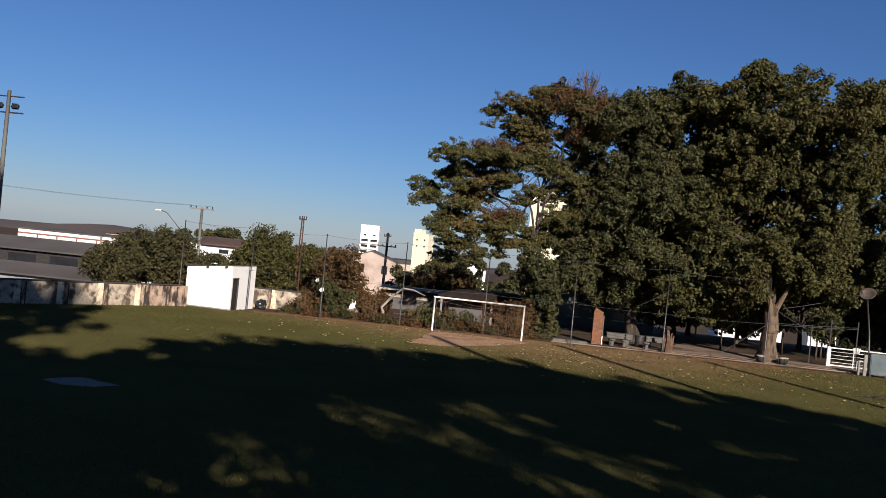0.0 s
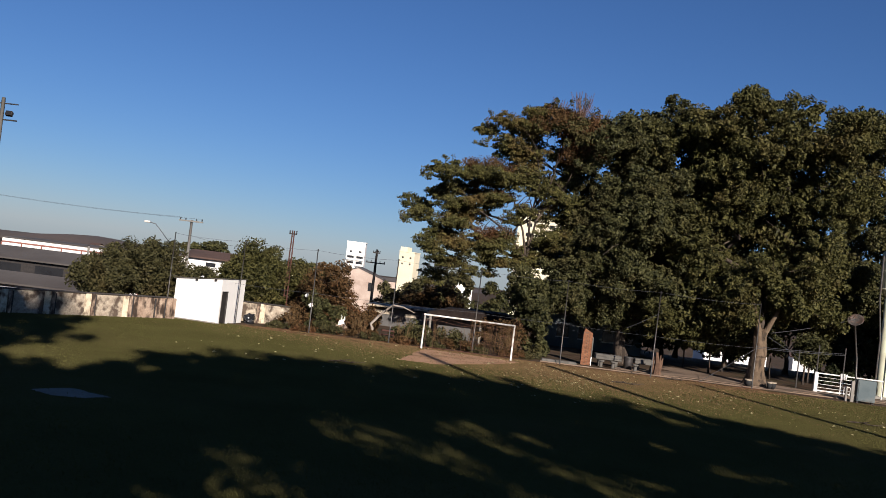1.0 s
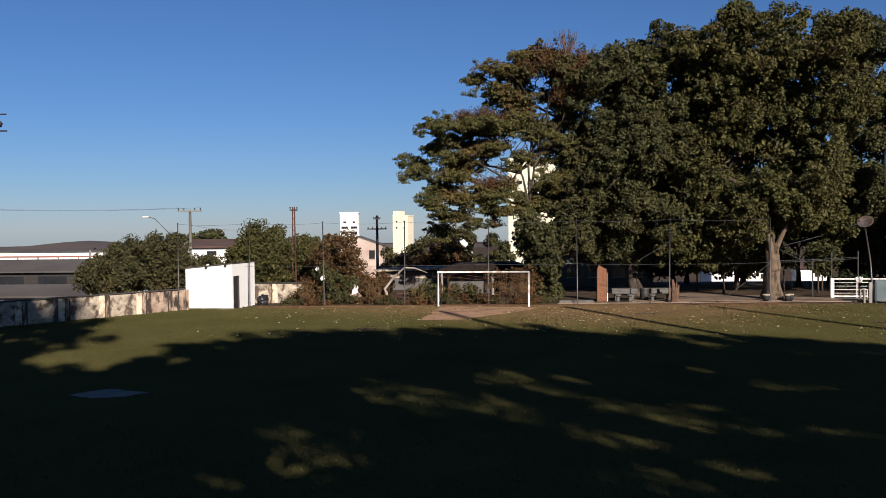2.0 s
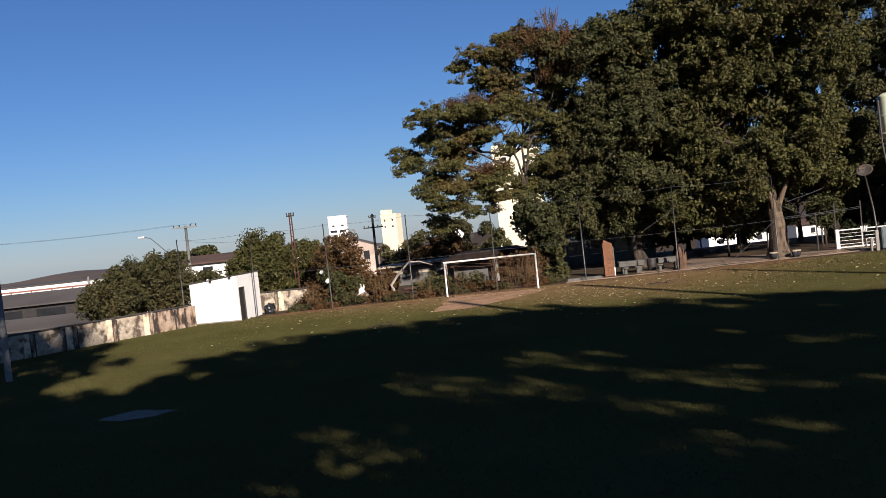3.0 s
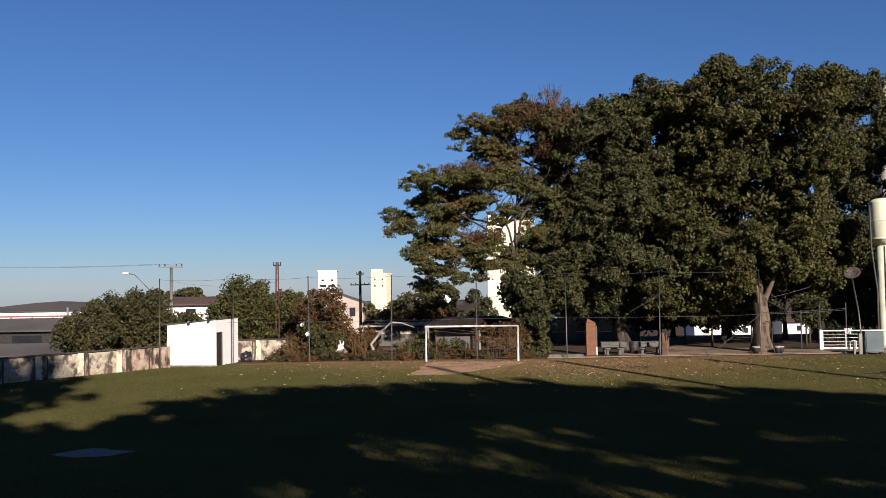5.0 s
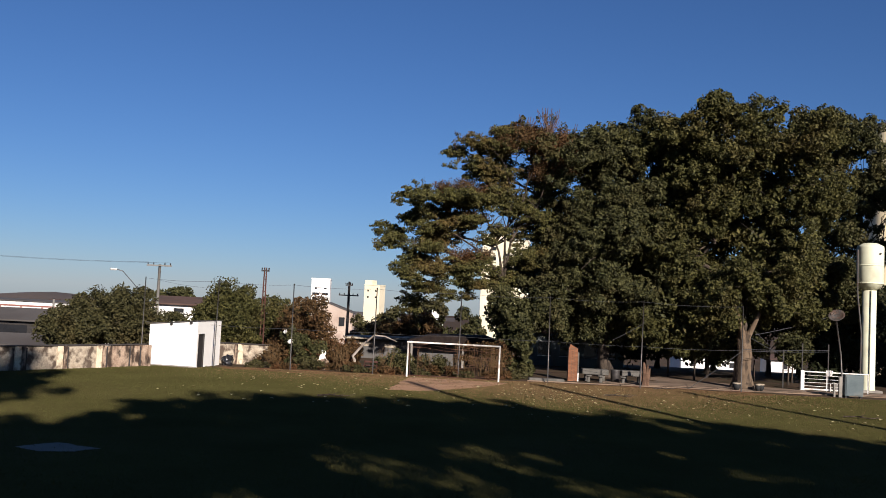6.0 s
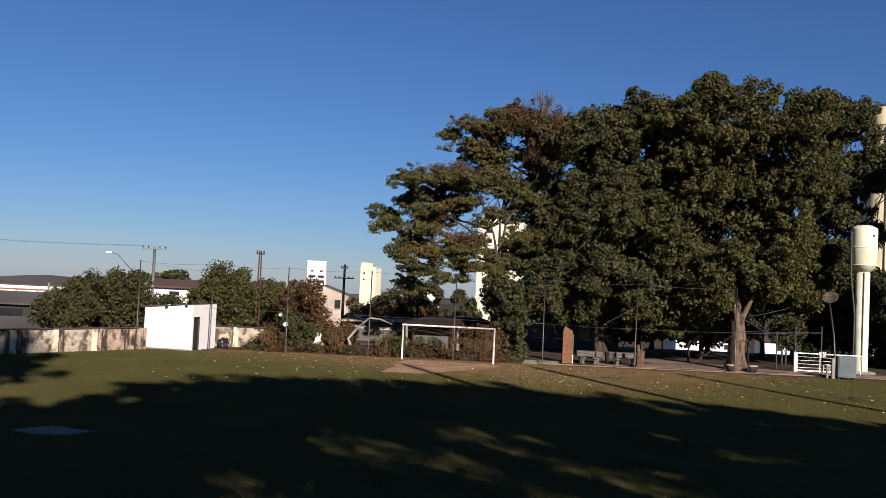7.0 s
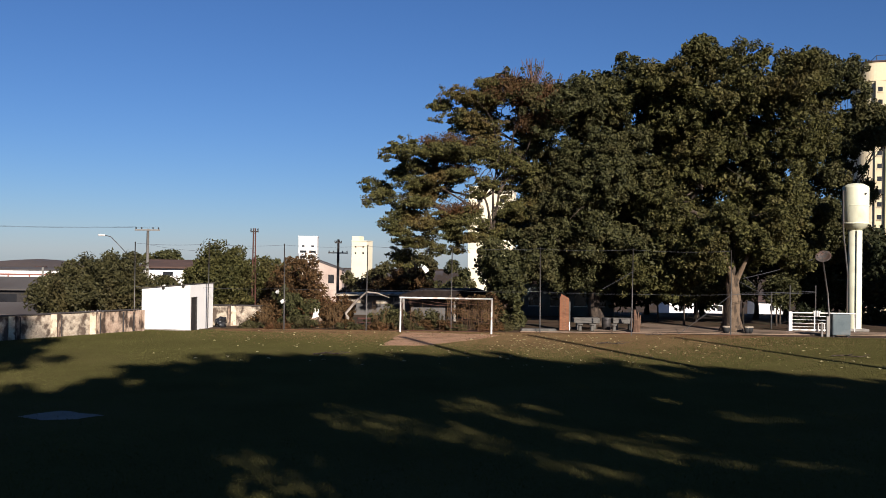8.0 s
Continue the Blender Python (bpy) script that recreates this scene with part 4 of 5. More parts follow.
# ---- white shed ----
def shed():
    ob = thing("shed", (-18.84, 56.43, 0), "small white-painted block shed with a sloping roof edge", "shed", turn=-9.5)
    w, d, t = 3.18, 3.4, 0.14
    slope = lambda x: 2.55 + 0.30 * x / w
    part("front_wall", prism([(0, 0), (w, 0), (w, slope(w)), (0, slope(0))], 0, t), WHITE, ob)
    part("back_wall", prism([(0, 0), (w, 0), (w, slope(w)), (0, slope(0))], d - t, d), WHITE, ob)
    part("left_wall", boxes((0, t, t + 0.003, d - t - 0.003, 0, slope(0))), WHITE, ob)
    # the doorway goes through the right-hand wall
    door0, door1, head = 0.16, 1.0, 2.08
    part("side_wall", boxes((w - t, w, t + 0.003, door0, 0, slope(w)), (w - t, w, door1, d - t - 0.003, 0, slope(w)), (w - t, w, door0, door1, head, slope(w))), WHITE, ob)
    leaf_ob = part("door", boxes((w - 0.10, w - 0.06, door0 + 0.05, door1 - 0.03, 0.03, head - 0.04), bevel=0.006), DARK_STEEL, ob, "dark grey steel door in the doorway")
    part("door_frame", boxes((w - 0.11, w + 0.012, door0, door0 + 0.05, 0, head), (w - 0.11, w + 0.012, door1 - 0.03, door1, 0, head), (w - 0.11, w + 0.012, door0 + 0.05, door1 - 0.03, head - 0.04, head)), GALVANISED, leaf_ob)
    part("handle", tubes((((w - 0.05, door1 - 0.14, 0.95), (w - 0.02, door1 - 0.14, 1.0), (w - 0.05, door1 - 0.14, 1.12)), 0.012), sides=6), GALVANISED, leaf_ob)
    part("roof", prism([(-0.12, slope(0) + 0.012), (w + 0.06, slope(w) + 0.03), (w + 0.06, slope(w) + 0.065), (-0.12, slope(0) + 0.047)], -0.1, d + 0.1), ROOF_GREY, ob, "thin grey sheet roof")
    part("plinth", boxes((-0.03, w + 0.03, -0.03, -0.003, 0, 0.09)), CONCRETE, ob)
    for x in (1.45, 2.75):
        part("bracket", boxes((x - 0.07, x + 0.07, -0.13, -0.004, slope(x) - 0.12, slope(x) + 0.0), bevel=0.015), DARK_STEEL, ob)
    part("ledge", boxes((0.02, w - 0.02, -0.018, -0.002, 2.02, 2.05)), WHITE, ob)


shed()

# ---- goal ----
def goal():
    ob = thing("football_goal", (-2.84, 57.0, 0), "white-painted steel football goal with a torn brown net", "goal", turn=-5.3)
    w, h, r, d = 5.7, 2.2, 0.055, 1.3
    part("post", tubes((((0, 0, -0.1), (0, 0, h)), r), sides=12), METAL_WHITE, ob, smooth=True)
    part("post", tubes((((w, 0, -0.1), (w, 0, h)), r), sides=12), METAL_WHITE, ob, smooth=True)
    part("crossbar", tubes((((-r, 0, h), (w + r, 0, h)), r), sides=12), METAL_WHITE, ob, smooth=True)
    for x in (0, w):
        part("back_stay", tubes((((x, 0.05, h - 0.02), (x, d * 0.6, h * 0.8), (x, d, 0.02)), 0.02), sides=6), RUST, ob)
    part("back_rail", tubes((((0, d, 0.05), (w, d, 0.05)), 0.02), sides=6), RUST, ob)
    rnd = random.Random(9)
    bm = bmesh.new()
    for i in range(39):
        x = 0.075 + i * 0.15
        if rnd.random() < (0.85 if i < 20 else 0.3):
            continue
        end = 1.0 if rnd.random() < 0.75 else rnd.uniform(0.4, 0.8)
        tube(bm, [(x, 0.06 + d * 0.6 * k * 1.0, h - 0.04 - k * h * 0.42 - 0.05 * math.sin(3 * k + i)) for k in (0, 0.5, 1.0)] + [(x + rnd.uniform(-0.05, 0.05), d * 0.62 + 0.36 * d * end, h * 0.56 - h * 0.54 * end)], 0.006, 3)
    for k in range(12):
        if k % 3 == 1:
            continue
        f = k / 12
        tube(bm, [(x, 0.08 + d * 0.9 * f, h * (1 - 0.97 * f ** 1.3) - 0.05 - 0.08 * math.sin(x * 2 + k)) for x in [w * (0.5 if k > 3 else 0) + w * (0.5 if k > 3 else 1) * j / 10 for j in range(11)]], 0.007, 3)
    tagged(part("net", bm, NET, ob, "torn brown cord net"), kind="stuff")


goal()

# ---- tall fence of thin posts and cables ----
FENCE = [(-19.9, 58.2), (-15.05, 57.6), (-10.25, 57.8), (-5.05, 57.9), (0.35, 58.8), (6.05, 58.4), (11.6, 56.9), (18.25, 58.3)]


def ball_fence():
    h = 5.42
    for i, (x, y) in enumerate(FENCE):
        ob = thing("fence_post", (x, y, 0), "thin grey steel post of the tall ball fence", "post", "fence posts")
        lean = 0.05 * math.sin(i * 2.3)
        part("pole", tubes((((0, 0, -0.2), (lean * 0.5, 0, h * 0.5), (lean, 0, h)), [0.04, 0.037, 0.032]), sides=8), GALVANISED, ob, smooth=True)
        part("cap", lathe([(0.045, h), (0.05, h + 0.02), (0.02, h + 0.05)], 8), DARK_STEEL, ob).location = (lean, 0, 0)
    for z, drop, r in ((h - 0.03, 0.10, 0.008), (2.62, 0.05, 0.008)):
        for (x0, y0), (x1, y1) in zip(FENCE, FENCE[1:]):
            tagged(part("fence_cable", tubes((sag((x0, y0, z), (x1, y1, z), drop), r), sides=5), WIRE), "thin steel cable strung between the fence posts", "cable", "fence cables")


ball_fence()

# ---- poles ----
def pole(name, label, at, h, r, mat, arms=(), top=()):
    ob = thing(name, (*at, fall(*at)), label, "pole")
    z0 = fall(*at)
    part("shaft", tubes((((0, 0, -0.3), (0, 0, h - z0)), [r, r * 0.65]), sides=10), mat, ob, smooth=True)
    for z, half, turn in arms:
        arm = part("crossarm", boxes((-half, half, -0.05, 0.05, -0.055, 0.055), bevel=0.01), mat if mat is not RUST else DARK_STEEL, ob)
        arm.matrix_basis = pose(0, -r, z - z0, rz=turn)
        for k in (-0.9, -0.45, 0.45, 0.9):
            part("insulator", lathe([(0.025, 0.056), (0.055, 0.09), (0.035, 0.13), (0.06, 0.17), (0.02, 0.22)], 8), DARK_STEEL, arm).location = (k * half, 0, 0)
    return ob




def ladder_pole():
    ob = thing("rusty_pole", (-14.4, 68.3, 0), "tall narrow rusty lattice pole behind the wall", "pole")
    h = 6.7
    for k in (-1, 1):
        part("rail", tubes((((k * 0.14, 0, -0.2), (k * 0.07, 0, h)), [0.06, 0.05]), sides=6), RUST, ob)
    for i in range(14):
        z = 0.3 + i * 0.46
        half = 0.10 - 0.055 * z / h
        part("rung", boxes((-half, half, -0.015, 0.015, z - 0.02, z + 0.02)), RUST, ob)
    arm = part("crossarm", boxes((-0.3, 0.3, -0.045, 0.045, h - 0.3, h - 0.2), bevel=0.01), DARK_STEEL, ob)
    for k in (-0.26, -0.06, 0.26):
        part("insulator", lathe([(0.025, h - 0.195), (0.055, h - 0.15), (0.035, h - 0.1), (0.06, h - 0.05), (0.02, h)], 8), DARK_STEEL, arm).location = (k, 0, 0)


ladder_pole()
pole("utility_pole", "dark timber utility pole with crossarms", (-10.55, 89.6), 6.3, 0.17, DARK_STEEL, arms=((5.95, 0.35, 8), (4.95, 0.97, 8)))
pole("utility_pole", "concrete utility pole with insulators on one crossarm", (-22.95, 70.0), 6.6, 0.15, POLE_CONCRETE, arms=((6.5, 0.95, 3),))


def floodlight_pole():
    ob = thing("floodlight_pole", (-21.07, 38.0, 0), "tall weathered floodlight pole before the boundary wall", "pole")
    part("shaft", tubes((((0, 0, -0.3), (0, 0, 10.3)), [0.14, 0.08]), sides=12), POLE_CONCRETE, ob, smooth=True)
    arm = part("crossarm", boxes((-0.72, 0.72, -0.035, 0.035, 9.3, 9.36), bevel=0.01), DARK_STEEL, ob)
    part("crossarm", boxes((-0.55, 0.7, -0.035, 0.035, 10.02, 10.07), bevel=0.01), DARK_STEEL, ob)
    for x in (-0.3, 0.42):
        lamp = part("floodlight", boxes((-0.15, 0.15, -0.1, 0.1, -0.11, 0.11), bevel=0.03), DARK_STEEL, arm)
        lamp.matrix_basis = pose(x, -0.15, 9.6, rx=-25)
        part("glass", boxes((-0.125, 0.125, -0.11, -0.102, -0.085, 0.085)), DARK_GLASS, arm).matrix_basis = pose(x, -0.15, 9.6, rx=-25)


floodlight_pole()


def thin_post():
    ob = thing("thin_post", (-33.2, 75.0, fall(-33.2, 75.0)), "short pale post among the garden trees", "post")
    part("pole", tubes((((0, 0, -0.2), (0, 0, 4.6)), 0.09), sides=8), POLE_CONCRETE, ob)
    part("cap", lathe([(0.1, 4.6), (0.11, 4.63), (0.05, 4.68)], 8), DARK_STEEL, ob)


thin_post()


def street_lamp():
    ob = thing("street_lamp", (-24.4, 70.0, 0), "street lamp with a curved arm behind the trees", "lamp")
    part("post", tubes((((0, 0, -0.2), (0, 0, 4.6)), 0.07), sides=8), GALVANISED, ob, smooth=True)
    part("arm", tubes((((0, 0, 4.5), (-0.8, 0, 5.35), (-1.4, 0, 5.95), (-1.9, 0, 6.06)), 0.035), sides=6), GALVANISED, ob, smooth=True)
    part("lamp_head", boxes((-2.35, -1.85, -0.11, 0.11, 5.98, 6.14), bevel=0.05), METAL_WHITE, ob, "pale lamp head")


street_lamp()
for a, b, drop in (((-23.8, 70, 6.75), (-60, 70, 8.6), 0.75), ((-22.1, 70, 6.75), (-60, 71, 8.4), 0.75), ((-22.95, 69.9, 5.4), (-14.4, 68.2, 5.2), 0.35)):
    tagged(part("power_line", tubes((sag(a, b, drop, 16), 0.007), sides=4), DARK_STEEL), "thin dark overhead power line", "cable", "power lines")

# ---- water tank on a column, silo behind ----
def water_tank():
    ob = thing("water_tank", (28.65, 63.8, 0), "cream-painted steel water tank on a slim column", "water tank")
    part("column", lathe([(0.52, -0.2), (0.50, 0.1), (0.46, 0.25), (0.46, 7.1)], 24), TANK_PAINT, ob, smooth=True)
    part("tank", lathe([(0.46, 7.02), (0.85, 7.45), (0.88, 7.5), (0.88, 9.98), (0.84, 10.1), (0.5, 10.28), (0.12, 10.33)], 32), TANK_PAINT, ob, smooth=True)
    part("seam", lathe([(0.885, 8.70), (0.9, 8.72), (0.9, 8.76), (0.885, 8.78)], 32), TANK_PAINT, ob)
    part("rim", lathe([(0.885, 7.46), (0.91, 7.48), (0.91, 7.54), (0.885, 7.56)], 32), TANK_PAINT, ob)
    part("pipe", tubes((((-0.62, -0.2, 0), (-0.6, -0.2, 4), (-0.92, -0.2, 6.8), (-0.96, -0.2, 9.8)), 0.06), sides=8), GALVANISED, ob)
    part("pipe", tubes((((-0.1, -0.52, 0), (-0.1, -0.52, 7.0)), 0.05), sides=8), TANK_PAINT, ob)
    part("hatch", tubes((((0.3, -0.84, 9.55), (0.3, -0.9, 9.55)), 0.07), sides=10), DARK_STEEL, ob)
    part("footing", boxes((-0.75, 0.75, -0.7, 0.7, -0.2, 0.16), bevel=0.03), CONCRETE, ob)


water_tank()


def rounded(hw, hd, r, z0, z1, steps=10):
    """A block with rounded upright edges."""
    bm = bmesh.new()
    ring = []
    for cx, cy, start in ((hw - r, -hd + r, -90), (hw - r, hd - r, 0), (-hw + r, hd - r, 90), (-hw + r, -hd + r, 180)):
        for k in range(steps + 1):
            a = math.radians(start + 90 * k / steps)
            ring.append((cx + r * math.cos(a), cy + r * math.sin(a)))
    low, high = [bm.verts.new((x, y, z0)) for x, y in ring], [bm.verts.new((x, y, z1)) for x, y in ring]
    for k in range(len(ring)):
        j = (k + 1) % len(ring)
        bm.faces.new((low[k], low[j], high[j], high[k]))
    bm.faces.new(high)
    bm.faces.new(list(reversed(low)))
    return bm


def silo():
    x, y = 70.9, 142.0
    z = fall(x, y)
    ob = thing("concrete_silo", (x, y, z), "tall cream concrete silo with rounded corners and a window shaft", "silo", turn=-14)
    h = 35.3 - z
    part("barrel", rounded(6.9, 4.8, 2.4, -1, h - 9.9), SILO_PAINT, ob)
    part("upper_barrel", rounded(6.5, 4.6, 2.3, h - 9.896, h - 2.9), SILO_PAINT, ob)
    part("ring_beam", rounded(6.7, 4.8, 2.4, h - 2.896, h - 2.62), SILO_PAINT, ob)
    part("head", rounded(6.55, 4.65, 2.3, h - 2.616, h), SILO_PAINT, ob)
    part("roof_slab", rounded(6.7, 4.8, 2.4, h + 0.004, h + 0.22), ROOF_BROWN, ob)
    for k in range(5):
        part("rail_post", tubes((((-4.2 + 2.1 * k, -4.2, h + 0.2), (-4.2 + 2.1 * k, -4.2, h + 1.1)), 0.05), sides=5), DARK_STEEL, ob)
    part("rail", tubes((((-4.2, 4.2, h + 1.1), (-4.2, -4.2, h + 1.1), (4.2, -4.2, h + 1.1)), 0.05), sides=5), DARK_STEEL, ob)
    # the stair shaft stands out on the side of the pitch
    part("stair_shaft", boxes((-4.5, -3.15, -5.15, -3.0, -1, h - 3.0), bevel=0.05), SILO_PAINT, ob)
    for k in range(19):
        win = part("window", boxes((-4.15, -3.5, -5.19, -5.0, h - 4.6 - k * 1.95, h - 3.9 - k * 1.95)), DARK_GLASS, ob)
        part("sill", boxes((-4.25, -3.4, -5.26, -5.155, h - 4.72 - k * 1.95, h - 4.61 - k * 1.95)), SILO_PAINT, win)
    part("side_shaft", boxes((-3.12, 2.6, -5.7, -4.3, -1, h - 10.4), bevel=0.06), SILO_PAINT, ob)
    part("riser", tubes((((-4.75, -4.4, 0), (-4.75, -4.4, h - 4.3)), 0.1), sides=8), SILO_PAINT, ob)


silo()

# ---- buildings ----
def house(name, label, at, size, roof_rise, wall, roof, turn=0.0, windows=(), category="building", eave=0.5, roof_axis="x"):
    """A gabled house (width, depth, height of the eaves over the pitch): walls, a roof with thickness, and windows (x, depth under the eaves, width, height)."""
    w, d, top = size
    z = fall(*at) - 0.3
    h = top - z
    ob = thing(name, (*at, z), label, category, turn=turn)
    if roof_axis == "x":
        part("wall", boxes((-w / 2, w / 2, -d / 2, d / 2, 0, h)), wall, ob)
        part("roof", boxless_roof(w / 2 + eave, d / 2 + eave, h, roof_rise), roof, ob)
    else:
        part("wall", prism([(-w / 2, 0), (w / 2, 0), (w / 2, h), (0, h + roof_rise), (-w / 2, h)], -d / 2, d / 2), wall, ob)
        part("roof", prism([(-w / 2 - eave, h - 0.1), (0, h + roof_rise + 0.01), (w / 2 + eave, h - 0.1), (w / 2 + eave, h + 0.08), (0, h + roof_rise + 0.2), (-w / 2 - eave, h + 0.08)], -d / 2 - 0.1, d / 2 + 0.2), roof, ob)
    for x, under, ww, hh in windows:
        z0 = h - under
        win = part("window", boxes((x - ww / 2, x + ww / 2, -d / 2 - 0.02, -d / 2 + 0.1, z0, z0 + hh)), DARK_GLASS, ob)
        part("sill", boxes((x - ww / 2 - 0.1, x + ww / 2 + 0.1, -d / 2 - 0.14, -d / 2 - 0.003, z0 - 0.1, z0 - 0.004)), wall, win)
    return ob


def boxless_roof(hw, hd, h, rise):
    bm = bmesh.new()
    for z in (0.0, 0.16):
        pts = [(-hw, -hd, h + 0.004 + z), (hw, -hd, h + 0.004 + z), (hw, hd, h + 0.004 + z), (-hw, hd, h + 0.004 + z), (-hw, 0, h + rise + z), (hw, 0, h + rise + z)]
        v = [bm.verts.new(p) for p in pts]
        for f in ((0, 1, 5, 4), (2, 3, 4, 5)):
            bm.faces.new([v[i] for i in f])
        if z:
            for a, b in ((0, 1), (1, 5), (5, 2), (2, 3), (3, 4), (4, 0)):
                bm.faces.new((old[a], old[b], v[b], v[a]))
        old = v
    bmesh.ops.recalc_face_normals(bm, faces=bm.faces)
    return bm


hall = house("factory_hall", "long white factory hall with a faded red line along its wall", (-80.0, 178), (28, 14, 0.95), 0.25, WHITE, ROOF_GREY, 0, eave=0.25)
hall_eave = 0.95 - hall.location.z
part("red_band", boxes((-14.0, 14.0, -7.06, -7.003, hall_eave - 0.95, hall_eave - 0.68)), RED_PAINT, hall, "faded red line along the white wall")
for k in range(8):
    part("pilaster", boxes((-14.0 + 4.0 * k - 0.12, -14.0 + 4.0 * k + 0.12, -7.12, -7.065, 0, hall_eave - 0.96)), RED_PAINT, hall, "brown pilaster")
part("lower_band", boxes((-14.0, 14.0, -7.09, -7.061, hall_eave - 3.2, hall_eave - 1.75)), ROOF_BROWN, hall, "brown lower wall")


def far_hill():
    """A long low wooded ridge behind the town."""
    bm = bmesh.new()
    rows = []
    for j in range(9):
        v = j / 8 - 0.5
        row = []
        for i in range(61):
            x = -1500 + i * 25
            top = -11.0 + 5.4 * math.exp(-((x + 405) / 42) ** 2) + 2.2 * math.exp(-((x + 330) / 90) ** 2) + 1.0 * noise.noise(Vector((x * 0.012, 0.4, 0)))
            row.append(bm.verts.new((x, 900 + 320 * v, -26 + (top + 26) * math.cos(math.pi * v) ** 0.8)))
        rows.append(row)
    for a, b in zip(rows, rows[1:]):
        for i in range(60):
            bm.faces.new((a[i], a[i + 1], b[i + 1], b[i]))
    tagged(part("hill", bm, HILL, smooth=True), "long low brownish wooded hill beyond the town", "hill", kind="structure")


far_hill()
# solid dark wall: the shade inside the open front is put into its colour
house("workshop", "low workshop under a long grey sheet roof, shade of its open front painted dark", (-54.5, 97), (24, 9, 0.68), 1.1, DARK_STEEL, ROOF_GREY, 3, [(-9 + 4.5 * k, 1.6, 3.0, 1.2) for k in range(5)])
house("lean_to", "low lean-to under a pale grey sheet roof", (-43.3, 81), (15, 6, -0.85), 0.85, GREY_PLASTER, ROOF_GREY, 3)
house("town_house", "white town house under a brown tiled roof", (-32.6, 112), (7.0, 7, 2.85), 0.85, WHITE, ROOF_BROWN, 3, [(-0.6, 0.9, 1.2, 0.5)])
house("gable_house", "old pinkish gabled building seen end-on", (-22.4, 162), (8.8, 9, 2.0), 1.5, PINK_WALL, ROOF_GREY, 4, [(2.5, 2.3, 1.0, 1.5), (-1.6, 2.3, 1.0, 1.5)], roof_axis="y", eave=0.15)


def tower_block(name, label, at, size, rows, mat, turn=0.0, balconies=True, cap=0.0):
    w, d, h = size
    z = fall(*at) - 1
    ob = thing(name, (*at, z), label, "building", turn=turn)
    h -= z
    part("wall", boxes((-w / 2, w / 2, -d / 2, d / 2, 0, h)), mat, ob)
    part("roof", boxes((-w / 2 - 0.2, w / 2 + 0.2, -d / 2 - 0.2, d / 2 + 0.2, h + 0.004, h + 0.5)), mat, ob)
    if cap:
        part("lift_house", boxes((-w * 0.5, -w * 0.04, -d * 0.4, d * 0.4, h + 0.504, h + cap)), mat, ob)
    for below, half, tall_by in rows:
        top = h - below
        for k in (-0.25, 0.25):
            win = part("window", boxes((k * w - w * half, k * w + w * half, -d / 2 - 0.03, -d / 2 + 0.2, top, top + tall_by)), DARK_GLASS, ob)
            if balconies and half > 0.1:
                part("balcony", boxes((k * w - w * 0.21, k * w + w * 0.21, -d / 2 - 1.0, -d / 2 - 0.035, top - 0.9, top - 0.1)), mat, win)
    return ob


tower_block("apartment_block", "white apartment block with dark balcony openings", (-63.2, 425), (8.6, 9, 12.3), ((4.6, 0.07, 0.8), (7.3, 0.18, 1.1), (9.9, 0.18, 1.1), (12.5, 0.18, 1.1), (15.1, 0.18, 1.1)), WHITE, 4)
tower_block("apartment_block", "cream apartment tower with a lift house on its roof", (-47.0, 525), (9.2, 11, 12.0), ((3.6, 0.05, 1.0), (7.2, 0.05, 1.0)), CREAM, -12, False, 3.0)
tower_block("apartment_block", "tall pale apartment block behind the trees", (16.0, 300), (14.6, 12, 25.5), ((3.4, 0.06, 1.2), (6.6, 0.06, 1.2), (9.8, 0.06, 1.2), (13.0, 0.06, 1.2)), CREAM, -8, False, 2.0)
house("small_house", "small white house in the distance behind the trees", (-5.4, 190), (5.0, 6, 2.4), 2.0, WHITE, ROOF_BROWN, 10, roof_axis="y", eave=0.1)
town = random.Random(31)
for i in range(26):
    x, y = town.uniform(-420, -60), town.uniform(300, 900)
    house("distant_house", "small pale house of the distant town", (x, y), (town.uniform(8, 16), town.uniform(7, 12), fall(x, y) + town.uniform(3, 6)), town.uniform(1.2, 2.5), town.choice((WHITE, CREAM, PINK_WALL)), town.choice((ROOF_BROWN, ROOF_GREY)), town.uniform(-30, 30))


def shelter():
    ob = thing("shelter", (-0.2, 69.0, 0), "low shelter with a dark tiled roof and a grey wall", "shelter")
    part("roof", prism([(-3.2, 1.72), (3.5, 1.72), (3.5, 2.1), (2.6, 2.36), (-1.7, 2.28), (-3.2, 1.85)], -1.8, 2.2), DARK_TILE, ob, "dark tiled roof")
    part("back_wall", boxes((-3.0, 3.2, 1.6, 1.8, -0.1, 1.8)), DARK_PLASTER, ob)
    part("front_wall", boxes((-2.4, 0.9, -0.1, 0.05, -0.1, 1.25), bevel=0.01), DARK_PLASTER, ob, "dark grey stained wall")
    for x in (-2.9, 0.9, 3.1):
        part("post", boxes((x - 0.08, x + 0.08, -1.6, -1.44, -0.1, 1.85)), CONCRETE, ob)
    # dark sheet standing in for the shade inside the open bay
    part("shade_panel", boxes((0.95, 3.0, 1.5, 1.59, 0, 1.7)), DARK_STEEL, ob)


shelter()


